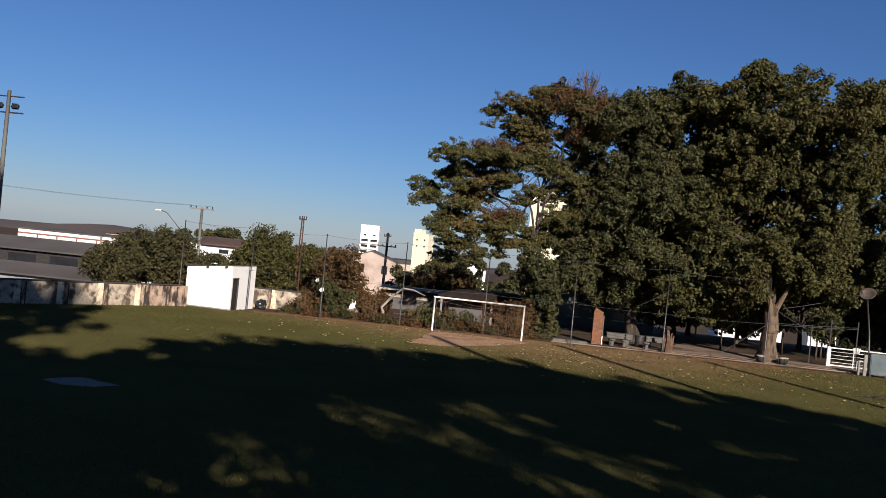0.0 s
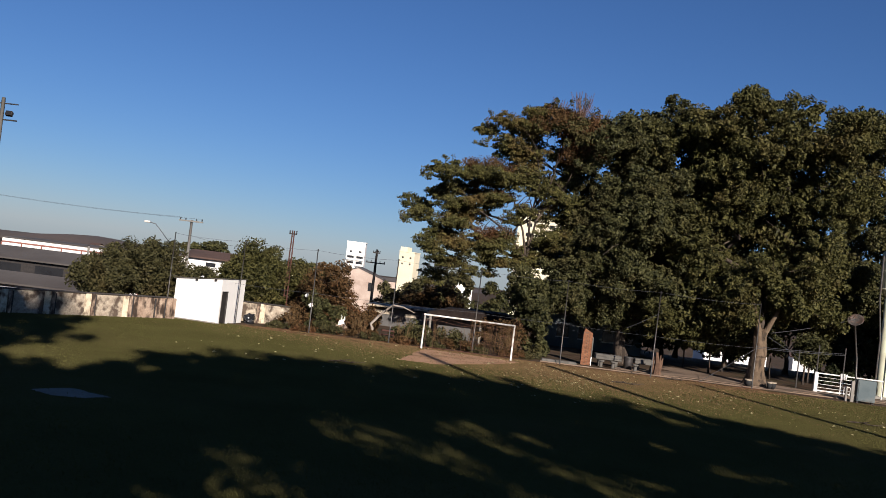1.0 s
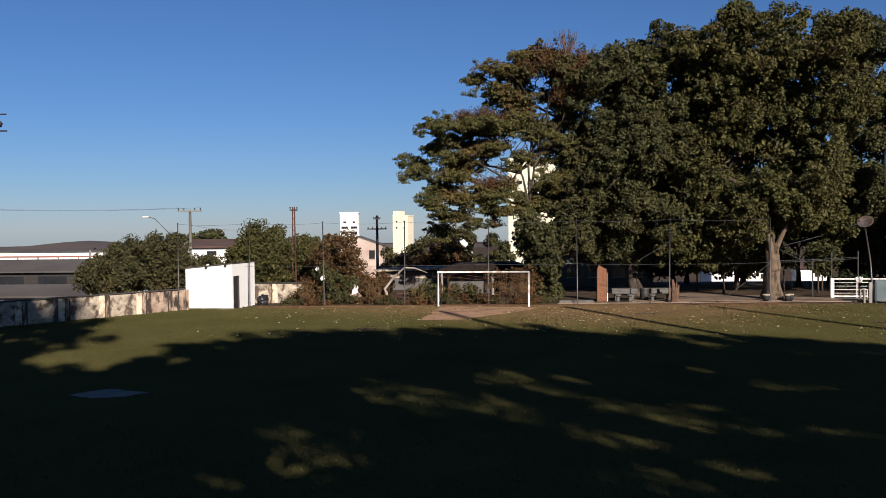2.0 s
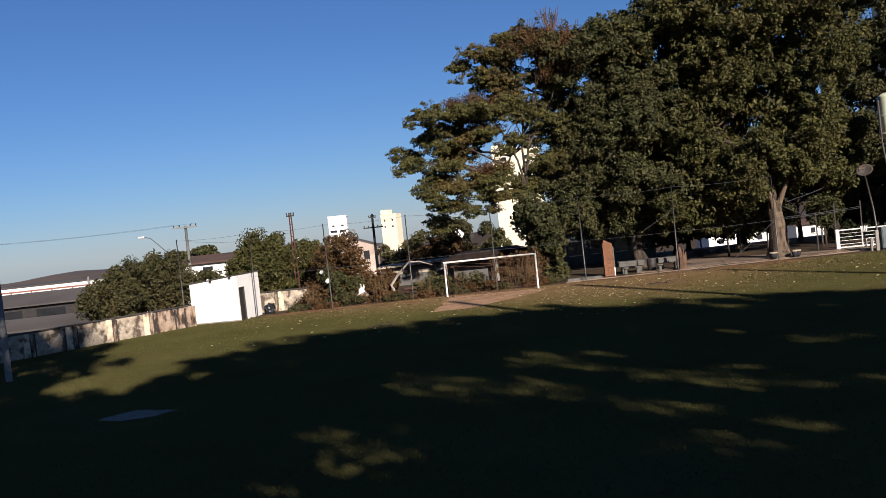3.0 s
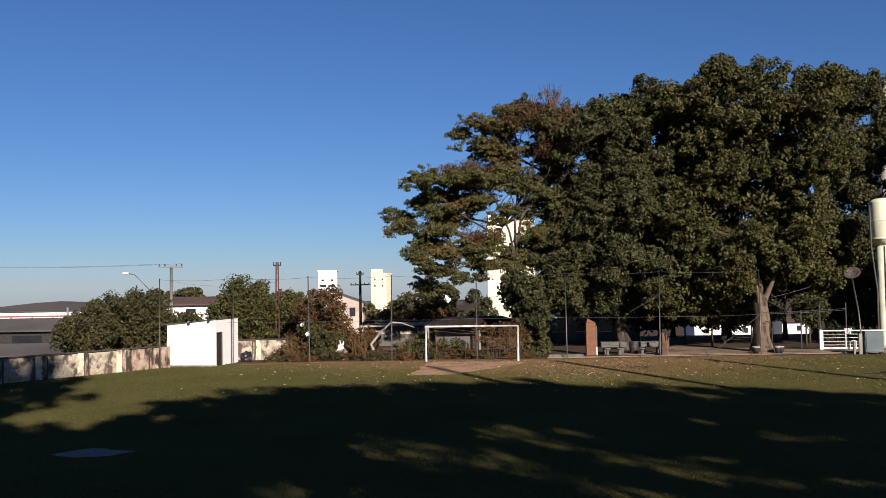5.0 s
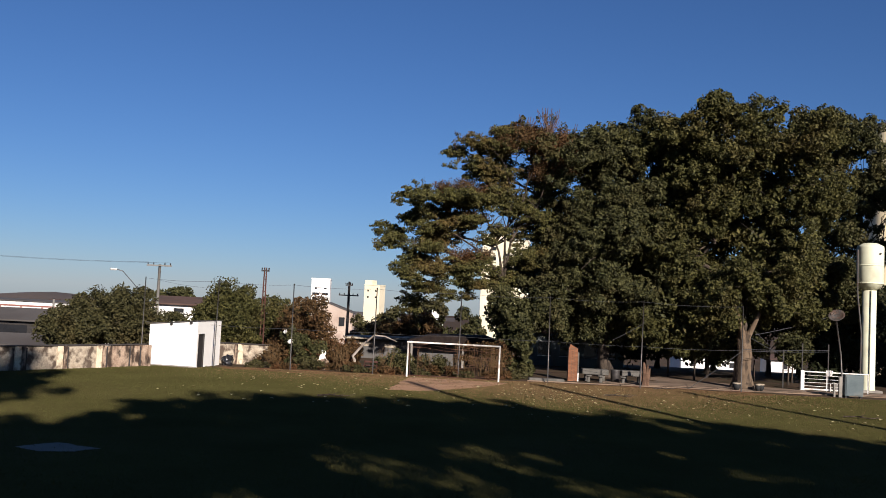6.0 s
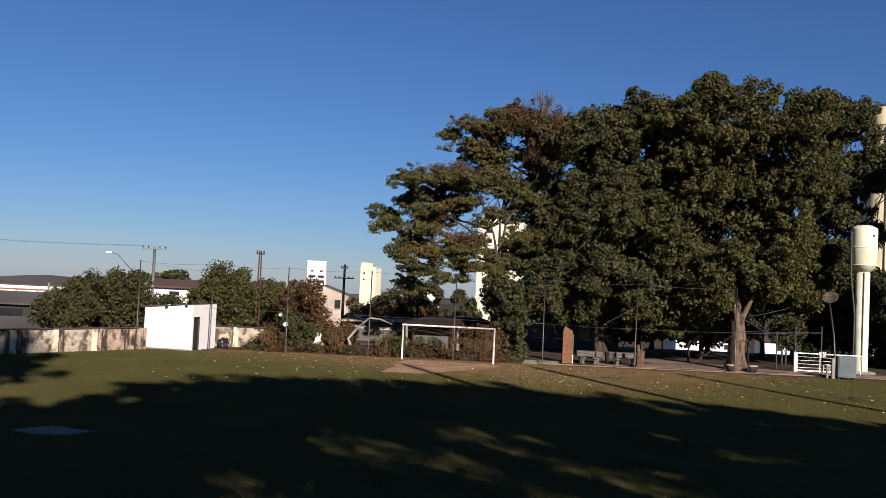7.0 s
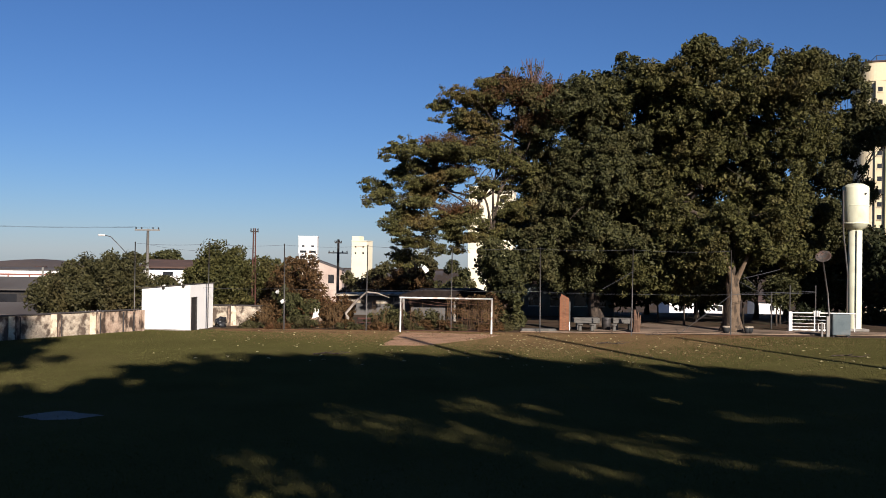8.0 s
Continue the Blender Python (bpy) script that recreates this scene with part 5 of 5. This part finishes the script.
def low_hall():
    ob = thing("low_hall", (-5.9, 73.5, 0), "long low hall with a pale roof edge beyond the fence", "building")
    part("wall", boxes((-2.6, 2.9, 0, 3, -0.3, 1.45)), DARK_PLASTER, ob)
    for x0, x1, z0, z1 in ((-2.3, -0.6, 0.95, 1.2), (0.3, 1.5, 0.9, 1.15), (1.7, 2.4, 1.0, 1.42)):
        part("pale_panel", boxes((x0, x1, -0.05, -0.003, z0, z1), bevel=0.01), OLD_PLASTER, ob, "pale weathered panel")
    part("roof", prism([(-2.9, 1.50), (3.1, 1.62), (3.1, 1.76), (-2.9, 1.64)], -0.6, 3.4), OLD_PLASTER, ob, "pale sheet roof edge")


low_hall()


def dead_trunk():
    ob = thing("bare_trunk", (-6.4, 59.4, 0), "pale bare leaning tree trunk beside the fence", "tree")
    part("trunk", tubes((((0, 0, -0.2), (0.02, 0, 0.75), (-0.12, 0.02, 1.0), (0.5, 0.05, 1.75), (1.25, 0.1, 2.45)), [0.11, 0.10, 0.09, 0.08, 0.06]), (((1.2, 0.1, 2.4), (1.9, 0.15, 2.35), (2.7, 0.2, 2.05)), [0.06, 0.05, 0.03]), sides=9), PALE_BARK, ob, smooth=True)
    return ob


dead_trunk()

# ---- under the trees ----
def brick_pillar():
    ob = thing("brick_pillar", (7.9, 60.9, 0), "reddish-brown clay brick pillar with mortar joints", "pillar")
    part("core", boxes((-0.3, 0.3, -0.26, 0.26, -0.1, 2.15)), MORTAR, ob)
    data = None
    for course in range(26):
        for k in range(3):
            x = -0.315 + (k + 0.5) * 0.21 + (0.05 if course % 2 else -0.05) * (k == 1)
            if data is None:
                bm = boxes((-0.099, 0.099, -0.02, 0.02, -0.037, 0.037), bevel=0.004)
                first = part("brick", bm, BRICK, ob)
                data = first.data
                brick = first
            else:
                brick = new("brick", data)
                brick.parent = ob
            brick.matrix_basis = pose(x, -0.27, 0.02 + course * 0.083)
    part("cap", prism([(-0.29, 2.16), (0.29, 2.16), (0.12, 2.24), (-0.2, 2.42)], -0.25, 0.25), BRICK, ob, "broken sloping brick top")
    part("edge_strip", boxes((0.325, 0.40, -0.28, 0.26, -0.1, 1.9)), WORN_CONCRETE, ob, "grey plastered edge")
    part("paint_mark", boxes((0.33, 0.395, -0.29, -0.282, 0.0, 0.55)), WHITE, ob, "white paint mark")


brick_pillar()


def concrete_table(x, y, w):
    ob = thing("concrete_table", (x, y, 0), "grey concrete picnic table on two thick legs", "table", "picnic tables")
    part("tabletop", boxes((-w / 2, w / 2, -0.45, 0.45, 0.45, 0.8), bevel=0.03), WORN_CONCRETE, ob)
    for k in (-0.32, 0.32):
        part("leg", boxes((k * w - 0.09, k * w + 0.09, -0.3, 0.3, -0.05, 0.445), bevel=0.02), WORN_CONCRETE, ob)


concrete_table(9.5, 61.6, 1.75)
concrete_table(12.0, 61.6, 1.5)
for x, y in ((8.95, 60.6), (9.75, 60.6), (11.2, 60.5), (12.5, 60.5)):
    ob = thing("concrete_stool", (x, y, 0), "small round concrete stool beside a picnic table", "stool", "concrete stools")
    part("seat", lathe([(0.19, 0.36), (0.21, 0.38), (0.21, 0.44), (0.19, 0.46)], 14), WORN_CONCRETE, ob)
    part("stem", lathe([(0.13, -0.05), (0.11, 0.1), (0.11, 0.355)], 12), WORN_CONCRETE, ob)


def litter_bin():
    ob = thing("litter_bin", (10.85, 61.4, 0), "dark round litter bin between the tables", "bin")
    part("drum", lathe([(0.26, 0), (0.30, 0.05), (0.32, 0.78), (0.30, 0.8)], 16), DARK_STEEL, ob, smooth=True)
    part("rim", lathe([(0.325, 0.76), (0.34, 0.78), (0.34, 0.81), (0.325, 0.83)], 16), GALVANISED, ob)


litter_bin()


def dry_stump():
    ob = thing("split_stump", (12.4, 59.6, 0), "split dry tree stump beside a fence post", "stump")
    part("trunk", tubes((((0, 0, -0.1), (0.05, 0, 0.7), (-0.05, 0, 1.5)), [0.24, 0.18, 0.08]), (((0.12, 0, -0.1), (0.28, 0.05, 0.7), (0.36, 0, 1.15)), [0.18, 0.12, 0.03]), (((-0.1, 0.1, -0.1), (-0.2, 0.1, 0.5), (-0.22, 0.1, 1.2)), [0.15, 0.11, 0.03]), (((0.2, -0.1, -0.1), (0.16, -0.1, 0.8), (0.2, -0.08, 1.35)), [0.14, 0.10, 0.03]), sides=7), SPLIT_WOOD, ob)


dry_stump()
patch("garden_path", wavy([(10, 60.2), (13.5, 60.1), (16.5, 60.6), (19.2, 60.2), (24, 60.6), (40, 60.8), (40, 62.6), (24, 62.2), (18.0, 65.6), (14.6, 67.8), (13.0, 66.4), (14.4, 63.6), (10, 62.4)], 0.2, 14), 0.03, PATH_EARTH, "pale trodden earth path under the trees", "path")
patch("kerb", [(4.8, 58.75), (40, 59.9), (40, 60.1), (4.8, 58.95)], 0.06, PATH_EARTH, "low worn kerb along the edge of the pitch", "kerb", 0.2)


def slab():
    ob = part("concrete_slab", boxes((4.9, 7.2, 58.95, 59.6, -0.05, 0.2), bevel=0.05), WORN_CONCRETE)
    tagged(ob, "low broken concrete slab at the foot of the fence", "slab")


slab()


house("far_white_block", "low white cottage in sunlight seen under the trees", (35.2, 128), (8.6, 5, -1.05), 1.7, WHITE, ROOF_BROWN, 4, [(-2.6, 1.3, 0.7, 0.7), (0.2, 1.3, 0.7, 0.7), (2.8, 1.3, 0.7, 0.7)])
# made-up white block in place of a sunlit patch between the leaves
house("far_white_block", "small white block standing in for a sunlit patch beyond the yard", (45.2, 128), (3.6, 5, -0.95), 0.5, WHITE, ROOF_BROWN, -6, [(0.4, 1.2, 0.6, 0.7)])
sap = random.Random(12)
for i in range(7):
    x, y = 16.2 + i * 1.6 + sap.uniform(-0.3, 0.3), sap.uniform(67.0, 70.5)
    lobes = [(x + sap.uniform(-0.4, 0.4), y, 2.5, 1.1, 0.9, 0.9)]
    tree("sapling", "thin dark sapling standing in the shade under the trees", (x, y, 0), (x, y, 1.6), lobes, 0.07, 2600, 0.24, LEAF_DEEP, 300 + i, group="saplings", clump=0.5, category="tree", per_clump=90, twigs=0)


def pavilion():
    ob = thing("pavilion", (10.5, 76, 0), "pale blue-grey building in the shade under the trees", "building")
    part("wall", boxes((-4.4, 3.6, 0, 4, -0.3, 2.6)), BLUE_GREY, ob)
    part("roof", prism([(-4.9, 2.61), (4.1, 2.61), (4.1, 2.8), (-0.4, 3.8), (-4.9, 2.8)], -0.6, 4.6), ROOF_BROWN, ob)
    for x in (-3.0, -1.2, 0.8, 2.4):
        win = part("window", boxes((x - 0.5, x + 0.5, -0.03, 0.1, 0.8, 1.9)), DARK_GLASS, ob)
        for z in (0.72, 1.91):
            part("frame_bar", boxes((x - 0.56, x + 0.56, -0.06, -0.032, z, z + 0.07)), WHITE, win)


pavilion()


def gate():
    ob = thing("metal_gate", (23.7, 62.6, 0), "white-painted steel railing gate beside the water tank", "gate", turn=-6)
    part("gate_post", boxes((-0.12, 0.12, -0.12, 0.12, -0.1, 1.35), bevel=0.02), WHITE, ob)
    part("top_rail", tubes((((0.12, 0, 1.28), (4.3, 0, 1.28)), 0.045), sides=8), METAL_WHITE, ob)
    for k in range(4):
        part("bar", tubes((((0.12, 0, 0.32 + 0.24 * k), (3.1, 0, 0.32 + 0.24 * k)), 0.016), sides=6), METAL_WHITE, ob)
    part("bottom_rail", boxes((0.12, 3.2, -0.06, 0.06, 0.06, 0.16), bevel=0.01), METAL_WHITE, ob)
    for x in (1.6, 3.1, 4.25):
        part("upright", tubes((((x, 0, -0.1), (x, 0, 1.28)), 0.035), sides=8), METAL_WHITE, ob)
    part("hoop", tubes((((1.8, -0.2, 0), (1.8, -0.2, 0.55), (1.9, -0.2, 0.62), (2.1, -0.2, 0.62), (2.2, -0.2, 0.55), (2.2, -0.2, 0)), 0.025), sides=6), METAL_WHITE, ob)


gate()
for x, h in ((24.2, 3.1), (26.0, 3.1), (22.9, 2.6)):
    ob = thing("yard_post", (x, 64.0, 0), "thin steel post of the yard fence", "post", "yard posts")
    part("pole", tubes((((0, 0, -0.1), (0, 0, h)), 0.045), sides=7), GALVANISED, ob)
    part("cap", lathe([(0.05, h), (0.055, h + 0.02), (0.02, h + 0.05)], 7), DARK_STEEL, ob)
for z in (2.62, 2.72):
    tagged(part("fence_cable", tubes((sag((18.25, 58.3, z), (26.0, 64, z), 0.04), 0.014), sides=5), WIRE), "thin steel cable strung between the fence posts", "cable", "fence cables")


def cabinet():
    ob = thing("meter_cabinet", (25.3, 58.4, 0), "blue-grey painted metal cabinet beside the gate", "cabinet", turn=-8)
    part("body", boxes((-0.55, 0.55, -0.3, 0.3, 0.12, 1.45), bevel=0.03), BLUE_GREY, ob)
    part("door", boxes((-0.48, 0.48, -0.325, -0.303, 0.2, 1.35), bevel=0.008), BLUE_GREY, ob)
    for x in (-0.45, 0.45):
        part("leg", boxes((x - 0.06, x + 0.06, -0.2, 0.2, -0.05, 0.118)), DARK_STEEL, ob)
    part("side_post", boxes((-0.86, -0.66, -0.1, 0.1, -0.05, 1.3), bevel=0.02), CONCRETE, ob)
    part("side_post", boxes((-1.18, -1.06, -0.1, 0.1, -0.05, 0.85), bevel=0.02), CONCRETE, ob)


cabinet()


def dish():
    ob = thing("satellite_dish", (25.95, 61.4, 0), "old satellite dish on a leaning pole", "satellite dish")
    part("pole", tubes((((0, 0, -0.1), (-0.2, 0, 2.6), (-0.55, 0, 4.8)), 0.06), sides=8), GALVANISED, ob, smooth=True)
    bm = lathe([(0.02, 0.0), (0.3, 0.04), (0.6, 0.16), (0.82, 0.32), (0.84, 0.30), (0.6, 0.12), (0.3, 0.0), (0.02, -0.04)], 24)
    bowl = part("bowl", bm, DISH, ob, "rusty mesh bowl", True)
    bowl.matrix_basis = pose(-0.55, -0.1, 5.05, rx=38, ry=-32) @ Matrix.Scale(0.62, 4)
    part("feed_arm", tubes((((0.55, 0, 0.2), (0.1, 0, 0.9)), 0.02), (((-0.4, 0.4, 0.2), (0.1, 0, 0.9)), 0.02), (((-0.4, -0.4, 0.2), (0.1, 0, 0.9)), 0.02), sides=5), GALVANISED, bowl)


dish()
tagged(part("guy_wire", tubes((((19.9, 61.2, 3.9), (22.4, 62.4, 2.0)), 0.012), sides=4), WIRE), "thin guy wire tied to the trunk", "cable")
tagged(part("guy_wire", tubes((sag((25.4, 61.4, 5.2), (20.1, 61.6, 3.6), 0.1), 0.02), sides=4), WIRE), "cable from the dish to the tree", "cable")
for x, y, r in ((18.55, 60.2, 0.25), (20.15, 60.3, 0.22), (19.85, 60.0, 0.17)):
    ob = thing("flower_pot", (x, y, 0), "dark round pot with a pale rim by the tree", "pot", "pots")
    part("bowl", lathe([(r * 0.6, 0), (r * 0.95, 0.2), (r, 0.42), (r * 0.9, 0.44)], 14), RUBBER, ob, smooth=True)
    part("rim", lathe([(r * 1.01, 0.38), (r * 1.06, 0.4), (r * 1.06, 0.44), (r * 0.98, 0.46)], 14), OLD_PLASTER, ob)


def tarp_heap():
    ob = thing("tarpaulin_heap", (-14.55, 59.3, 0), "crumpled dark tarpaulin heap beside the shed", "tarpaulin")
    rnd = random.Random(2)
    bm = bmesh.new()
    bmesh.ops.create_icosphere(bm, subdivisions=3, radius=0.5)
    for v in bm.verts:
        v.co = v.co * (0.8 + 0.45 * noise.noise(v.co * 3.1)) + Vector((0, 0, 0.26))
        v.co.z = max(0.0, v.co.z * 1.0)
    part("cover", bm, DARK_GLASS, ob)


tarp_heap()


def rubble_wall():
    ob = thing("rubble_wall", (-8.6, 59.9, 0), "broken stub of a reddish plastered wall with a leaning pale board", "wall stub")
    part("stub", prism([(-0.6, -0.1), (0.55, -0.1), (0.5, 0.55), (0.2, 0.72), (-0.15, 0.6), (-0.6, 0.78)], -0.1, 0.1), BROWN_PLASTER, ob)
    part("block", boxes((-0.95, -0.63, -0.15, 0.15, -0.05, 0.2), bevel=0.02), BRICK, ob)
    board = part("board", prism([(-0.25, 0), (0.3, 0), (0.12, 0.75), (-0.12, 0.85)], -0.02, 0.02), WHITE, ob, "pale leaning board")
    board.matrix_basis = pose(0.05, 0.2, 0.6, rx=-10)


rubble_wall()


def garden_bench():
    ob = thing("garden_bench", (-5.35, 59.6, 0), "low dark metal bench frame behind the fence", "bench")
    part("seat", boxes((-0.45, 0.45, -0.18, 0.18, 0.40, 0.44), bevel=0.01), RUST, ob)
    part("backrest", boxes((-0.45, 0.45, 0.16, 0.19, 0.6, 0.72), bevel=0.008), RUST, ob)
    for x in (-0.4, 0.4):
        part("leg", tubes((((x, -0.14, -0.05), (x, -0.14, 0.4)), 0.02), sides=6), RUST, ob)
        part("leg", tubes((((x, 0.17, -0.05), (x, 0.17, 0.72)), 0.02), sides=6), RUST, ob)


garden_bench()


def cloth():
    bm = bmesh.new()
    rows = [[bm.verts.new((0.5 * (i / 8 - 0.5) * (1 - 0.25 * abs(k - 3) / 3), 0.06 * math.sin(i * 1.7) + (0.055 if k > 3 else -0.055), 0.1 - 0.12 * abs(k - 3) + 0.03 * math.sin(i * 2.3 + k))) for i in range(9)] for k in range(7)]
    for a, b in zip(rows, rows[1:]):
        for i in range(8):
            bm.faces.new((a[i], a[i + 1], b[i + 1], b[i]))
    ob = part("white_cloth", bm, WHITE)
    ob.matrix_basis = pose(25.45, 62.42, 1.33)
    ob.modifiers.new("thickness", "SOLIDIFY").thickness = 0.012
    tagged(ob, "white cloth hung over the rail of the gate", "cloth")


cloth()


def plastic_bag(x, y, z, r, seed):
    bm = lathe([(0.35 * r, -r), (0.9 * r, -0.6 * r), (r, 0), (0.7 * r, 0.55 * r), (0.18 * r, 0.8 * r), (0.4 * r, 1.2 * r)], 12)
    rnd = random.Random(seed)
    for v in bm.verts:
        v.co *= rnd.uniform(0.75, 1.2)
    ob = part("plastic_bag", bm, WHITE)
    ob.matrix_basis = pose(x, y, z, 15, 20 * seed, 40 * seed)
    tagged(ob, "white plastic bag caught in the shrub by the fence", "bag", "caught bags")


plastic_bag(-11.0, 59.5, 2.34, 0.12, 1)
plastic_bag(-10.63, 59.4, 1.74, 0.15, 2)


def dark_branch(x, y, turn, seed):
    rnd = random.Random(seed)
    ob = thing("dark_branch", (x, y, 0.03), "dark branch on the grass, laid also along cable shadow streaks", "branch", "fallen branches", turn)
    part("stem", tubes((((-0.8, 0, 0.03), (-0.2, 0.1, 0.08), (0.4, 0.0, 0.05), (1.0, 0.12, 0.12)), [0.04, 0.035, 0.025, 0.01]), sides=6), BARK, ob)
    for k in range(4):
        a = rnd.uniform(-0.4, 0.7)
        part("twig", tubes((((a, 0.05, 0.06), (a + 0.2, 0.05 + rnd.uniform(-0.3, 0.3), 0.14), (a + 0.4, rnd.uniform(-0.5, 0.5), 0.2)), [0.016, 0.012, 0.006]), sides=4), BARK, ob)


dark_branch(13.2, 57.2, 20, 1)
# the next three stand in for streaks of cable shadow on the grass
dark_branch(9.2, 51.0, -12, 2)
dark_branch(-5.6, 43.9, 5, 3)
dark_branch(20.3, 46.0, -25, 4)

# ---- litter and blades on the grass ----
def scatter(name, count, area, size, mat, seed, label, category, upright=False, drift=False, bare=(), wedge=False):
    rng = np.random.default_rng(seed)
    x0, x1, y0, y1 = area
    if drift:
        px, py = rng.normal((x0 + x1) / 2, (x1 - x0) / 4, count), np.minimum(rng.normal((y0 + y1) / 2, (y1 - y0) / 4, count), 57.4)
    else:
        px, py = rng.uniform(x0, x1, count), rng.uniform(y0, y1, count)
    keep = np.ones(count, bool)
    for edge in bare:
        inside = np.zeros(count, bool)
        for (ax, ay), (bx, by) in zip(edge, edge[1:] + edge[:1]):
            inside ^= ((ay > py) != (by > py)) & (px < (bx - ax) * (py - ay) / (by - ay + 1e-9) + ax)
        keep &= ~inside | (rng.random(count) < (0.3 if edge is EDGE else 0.05))
    if wedge:
        keep &= (np.abs(px + 1.0) < 0.6 * py + 3.0)
    px, py = px[keep], py[keep]
    count = len(px)
    c = np.stack((px, py, np.full(count, 0.02)), 1)
    turn = rng.uniform(0, 2 * np.pi, count)
    s = size * rng.uniform(0.5, 1.4, count)
    along = np.stack((np.cos(turn), np.sin(turn), np.zeros(count)), 1)
    side = np.stack((-np.sin(turn), np.cos(turn), np.zeros(count)), 1)
    up = np.array((0, 0, 1.0))
    if upright:
        lean = rng.uniform(-0.3, 0.3, count)
        v = np.empty((count, 3, 3))
        v[:, 0] = c - side * (s * 0.4)[:, None]
        v[:, 1] = c + side * (s * 0.4)[:, None]
        v[:, 2] = c + along * (s * lean)[:, None] + up * s[:, None]
        tris = np.arange(count * 3).reshape(-1, 3)
    else:
        v = np.empty((count, 4, 3))
        v[:, 0] = c - along * s[:, None] * 0.5 + up * s[:, None] * 0.1
        v[:, 1] = c + side * s[:, None] * 0.3 + up * s[:, None] * 0.35
        v[:, 2] = c + along * s[:, None] * 0.5 + up * s[:, None] * 0.15
        v[:, 3] = c - side * s[:, None] * 0.3 + up * s[:, None] * 0.3
        base = np.arange(count)[:, None] * 4
        tris = np.concatenate((base + np.array([0, 1, 2]), base + np.array([0, 2, 3])), axis=1).reshape(-1, 3)
    me = bpy.data.meshes.new(name)
    me.vertices.add(v.size // 3)
    me.vertices.foreach_set("co", v.reshape(-1))
    me.loops.add(tris.size)
    me.loops.foreach_set("vertex_index", tris.reshape(-1))
    me.polygons.add(len(tris))
    me.polygons.foreach_set("loop_start", np.arange(len(tris)) * 3)
    me.update(calc_edges=True)
    return tagged(part_mesh(name, me, mat), label, category, kind="stuff")


scatter("fallen_leaves", 260, (-14, 22, 40, 57), 0.19, LITTER, 4, "scattered yellow fallen leaves on the grass", "leaves")
scatter("fallen_leaf_litter", 200, (2, 9, 45, 56), 0.16, LITTER, 6, "denser yellow leaf litter near the goal", "leaves", False, True)
scatter("grass_blades", 430000, (-27, 30, 13, 57.5), 0.034, BLADES, 5, "short olive grass blades over the pitch", "grass", True, bare=(GOAL_MOUTH, PUDDLE_EDGE, EDGE), wedge=True)
scatter("dry_grass", 45000, (-12, 20, 50, 61), 0.05, DRY_BLADES, 15, "patches of dry brown grass near the trees", "grass", True, True, (GOAL_MOUTH,))
scatter("dry_grass", 48000, (-2, 17, 44, 61), 0.045, DRY_BLADES, 17, "dry brownish grass beside the goal", "grass", True, True, (GOAL_MOUTH,))


def dry_stalks(x, y, seed):
    rnd = random.Random(seed)
    ob = thing("dry_stalks", (x, y, 0), "clump of tall dry stalks behind the goal", "stalks", "dry stalks")
    for _ in range(16):
        a, b = rnd.uniform(-0.45, 0.45), rnd.uniform(-0.3, 0.3)
        h = rnd.uniform(0.9, 1.9)
        tip = (a + rnd.uniform(-0.35, 0.35), b + rnd.uniform(-0.2, 0.2), h)
        part("stalk", tubes((((a, b, -0.05), ((a + tip[0]) / 2 + rnd.uniform(-0.08, 0.08), b, h * 0.55), tip), [0.010, 0.008, 0.004]), sides=4), DRY_BLADES, ob)
        part("blade", tubes((((a, b, h * 0.5), (a + rnd.uniform(-0.3, 0.3), b, h * 0.75), (a + rnd.uniform(-0.6, 0.6), b - 0.1, h * 0.55)), [0.008, 0.014, 0.003]), sides=3), DRY_BLADES, ob)


for i, (x, y) in enumerate(((0.4, 59.6), (1.4, 60.0), (2.2, 59.8), (2.9, 60.2), (-1.9, 59.8), (-4.4, 59.4), (-7.3, 59.2), (-11.8, 59.3))):
    dry_stalks(x, y, 400 + i)

for a, b in (((18.25, 58.3, 2.6), (15.0, 58.6, 0.03)), ((19.6, 60.85, 3.4), (21.3, 60.9, 2.55)), ((11.6, 56.9, 4.0), (9.9, 57.6, 2.9))):
    tagged(part("guy_wire", tubes((sag(a, b, 0.03, 4), 0.016), sides=5), WIRE), "taut steel guy wire of a fence post", "wire", "guy wires")
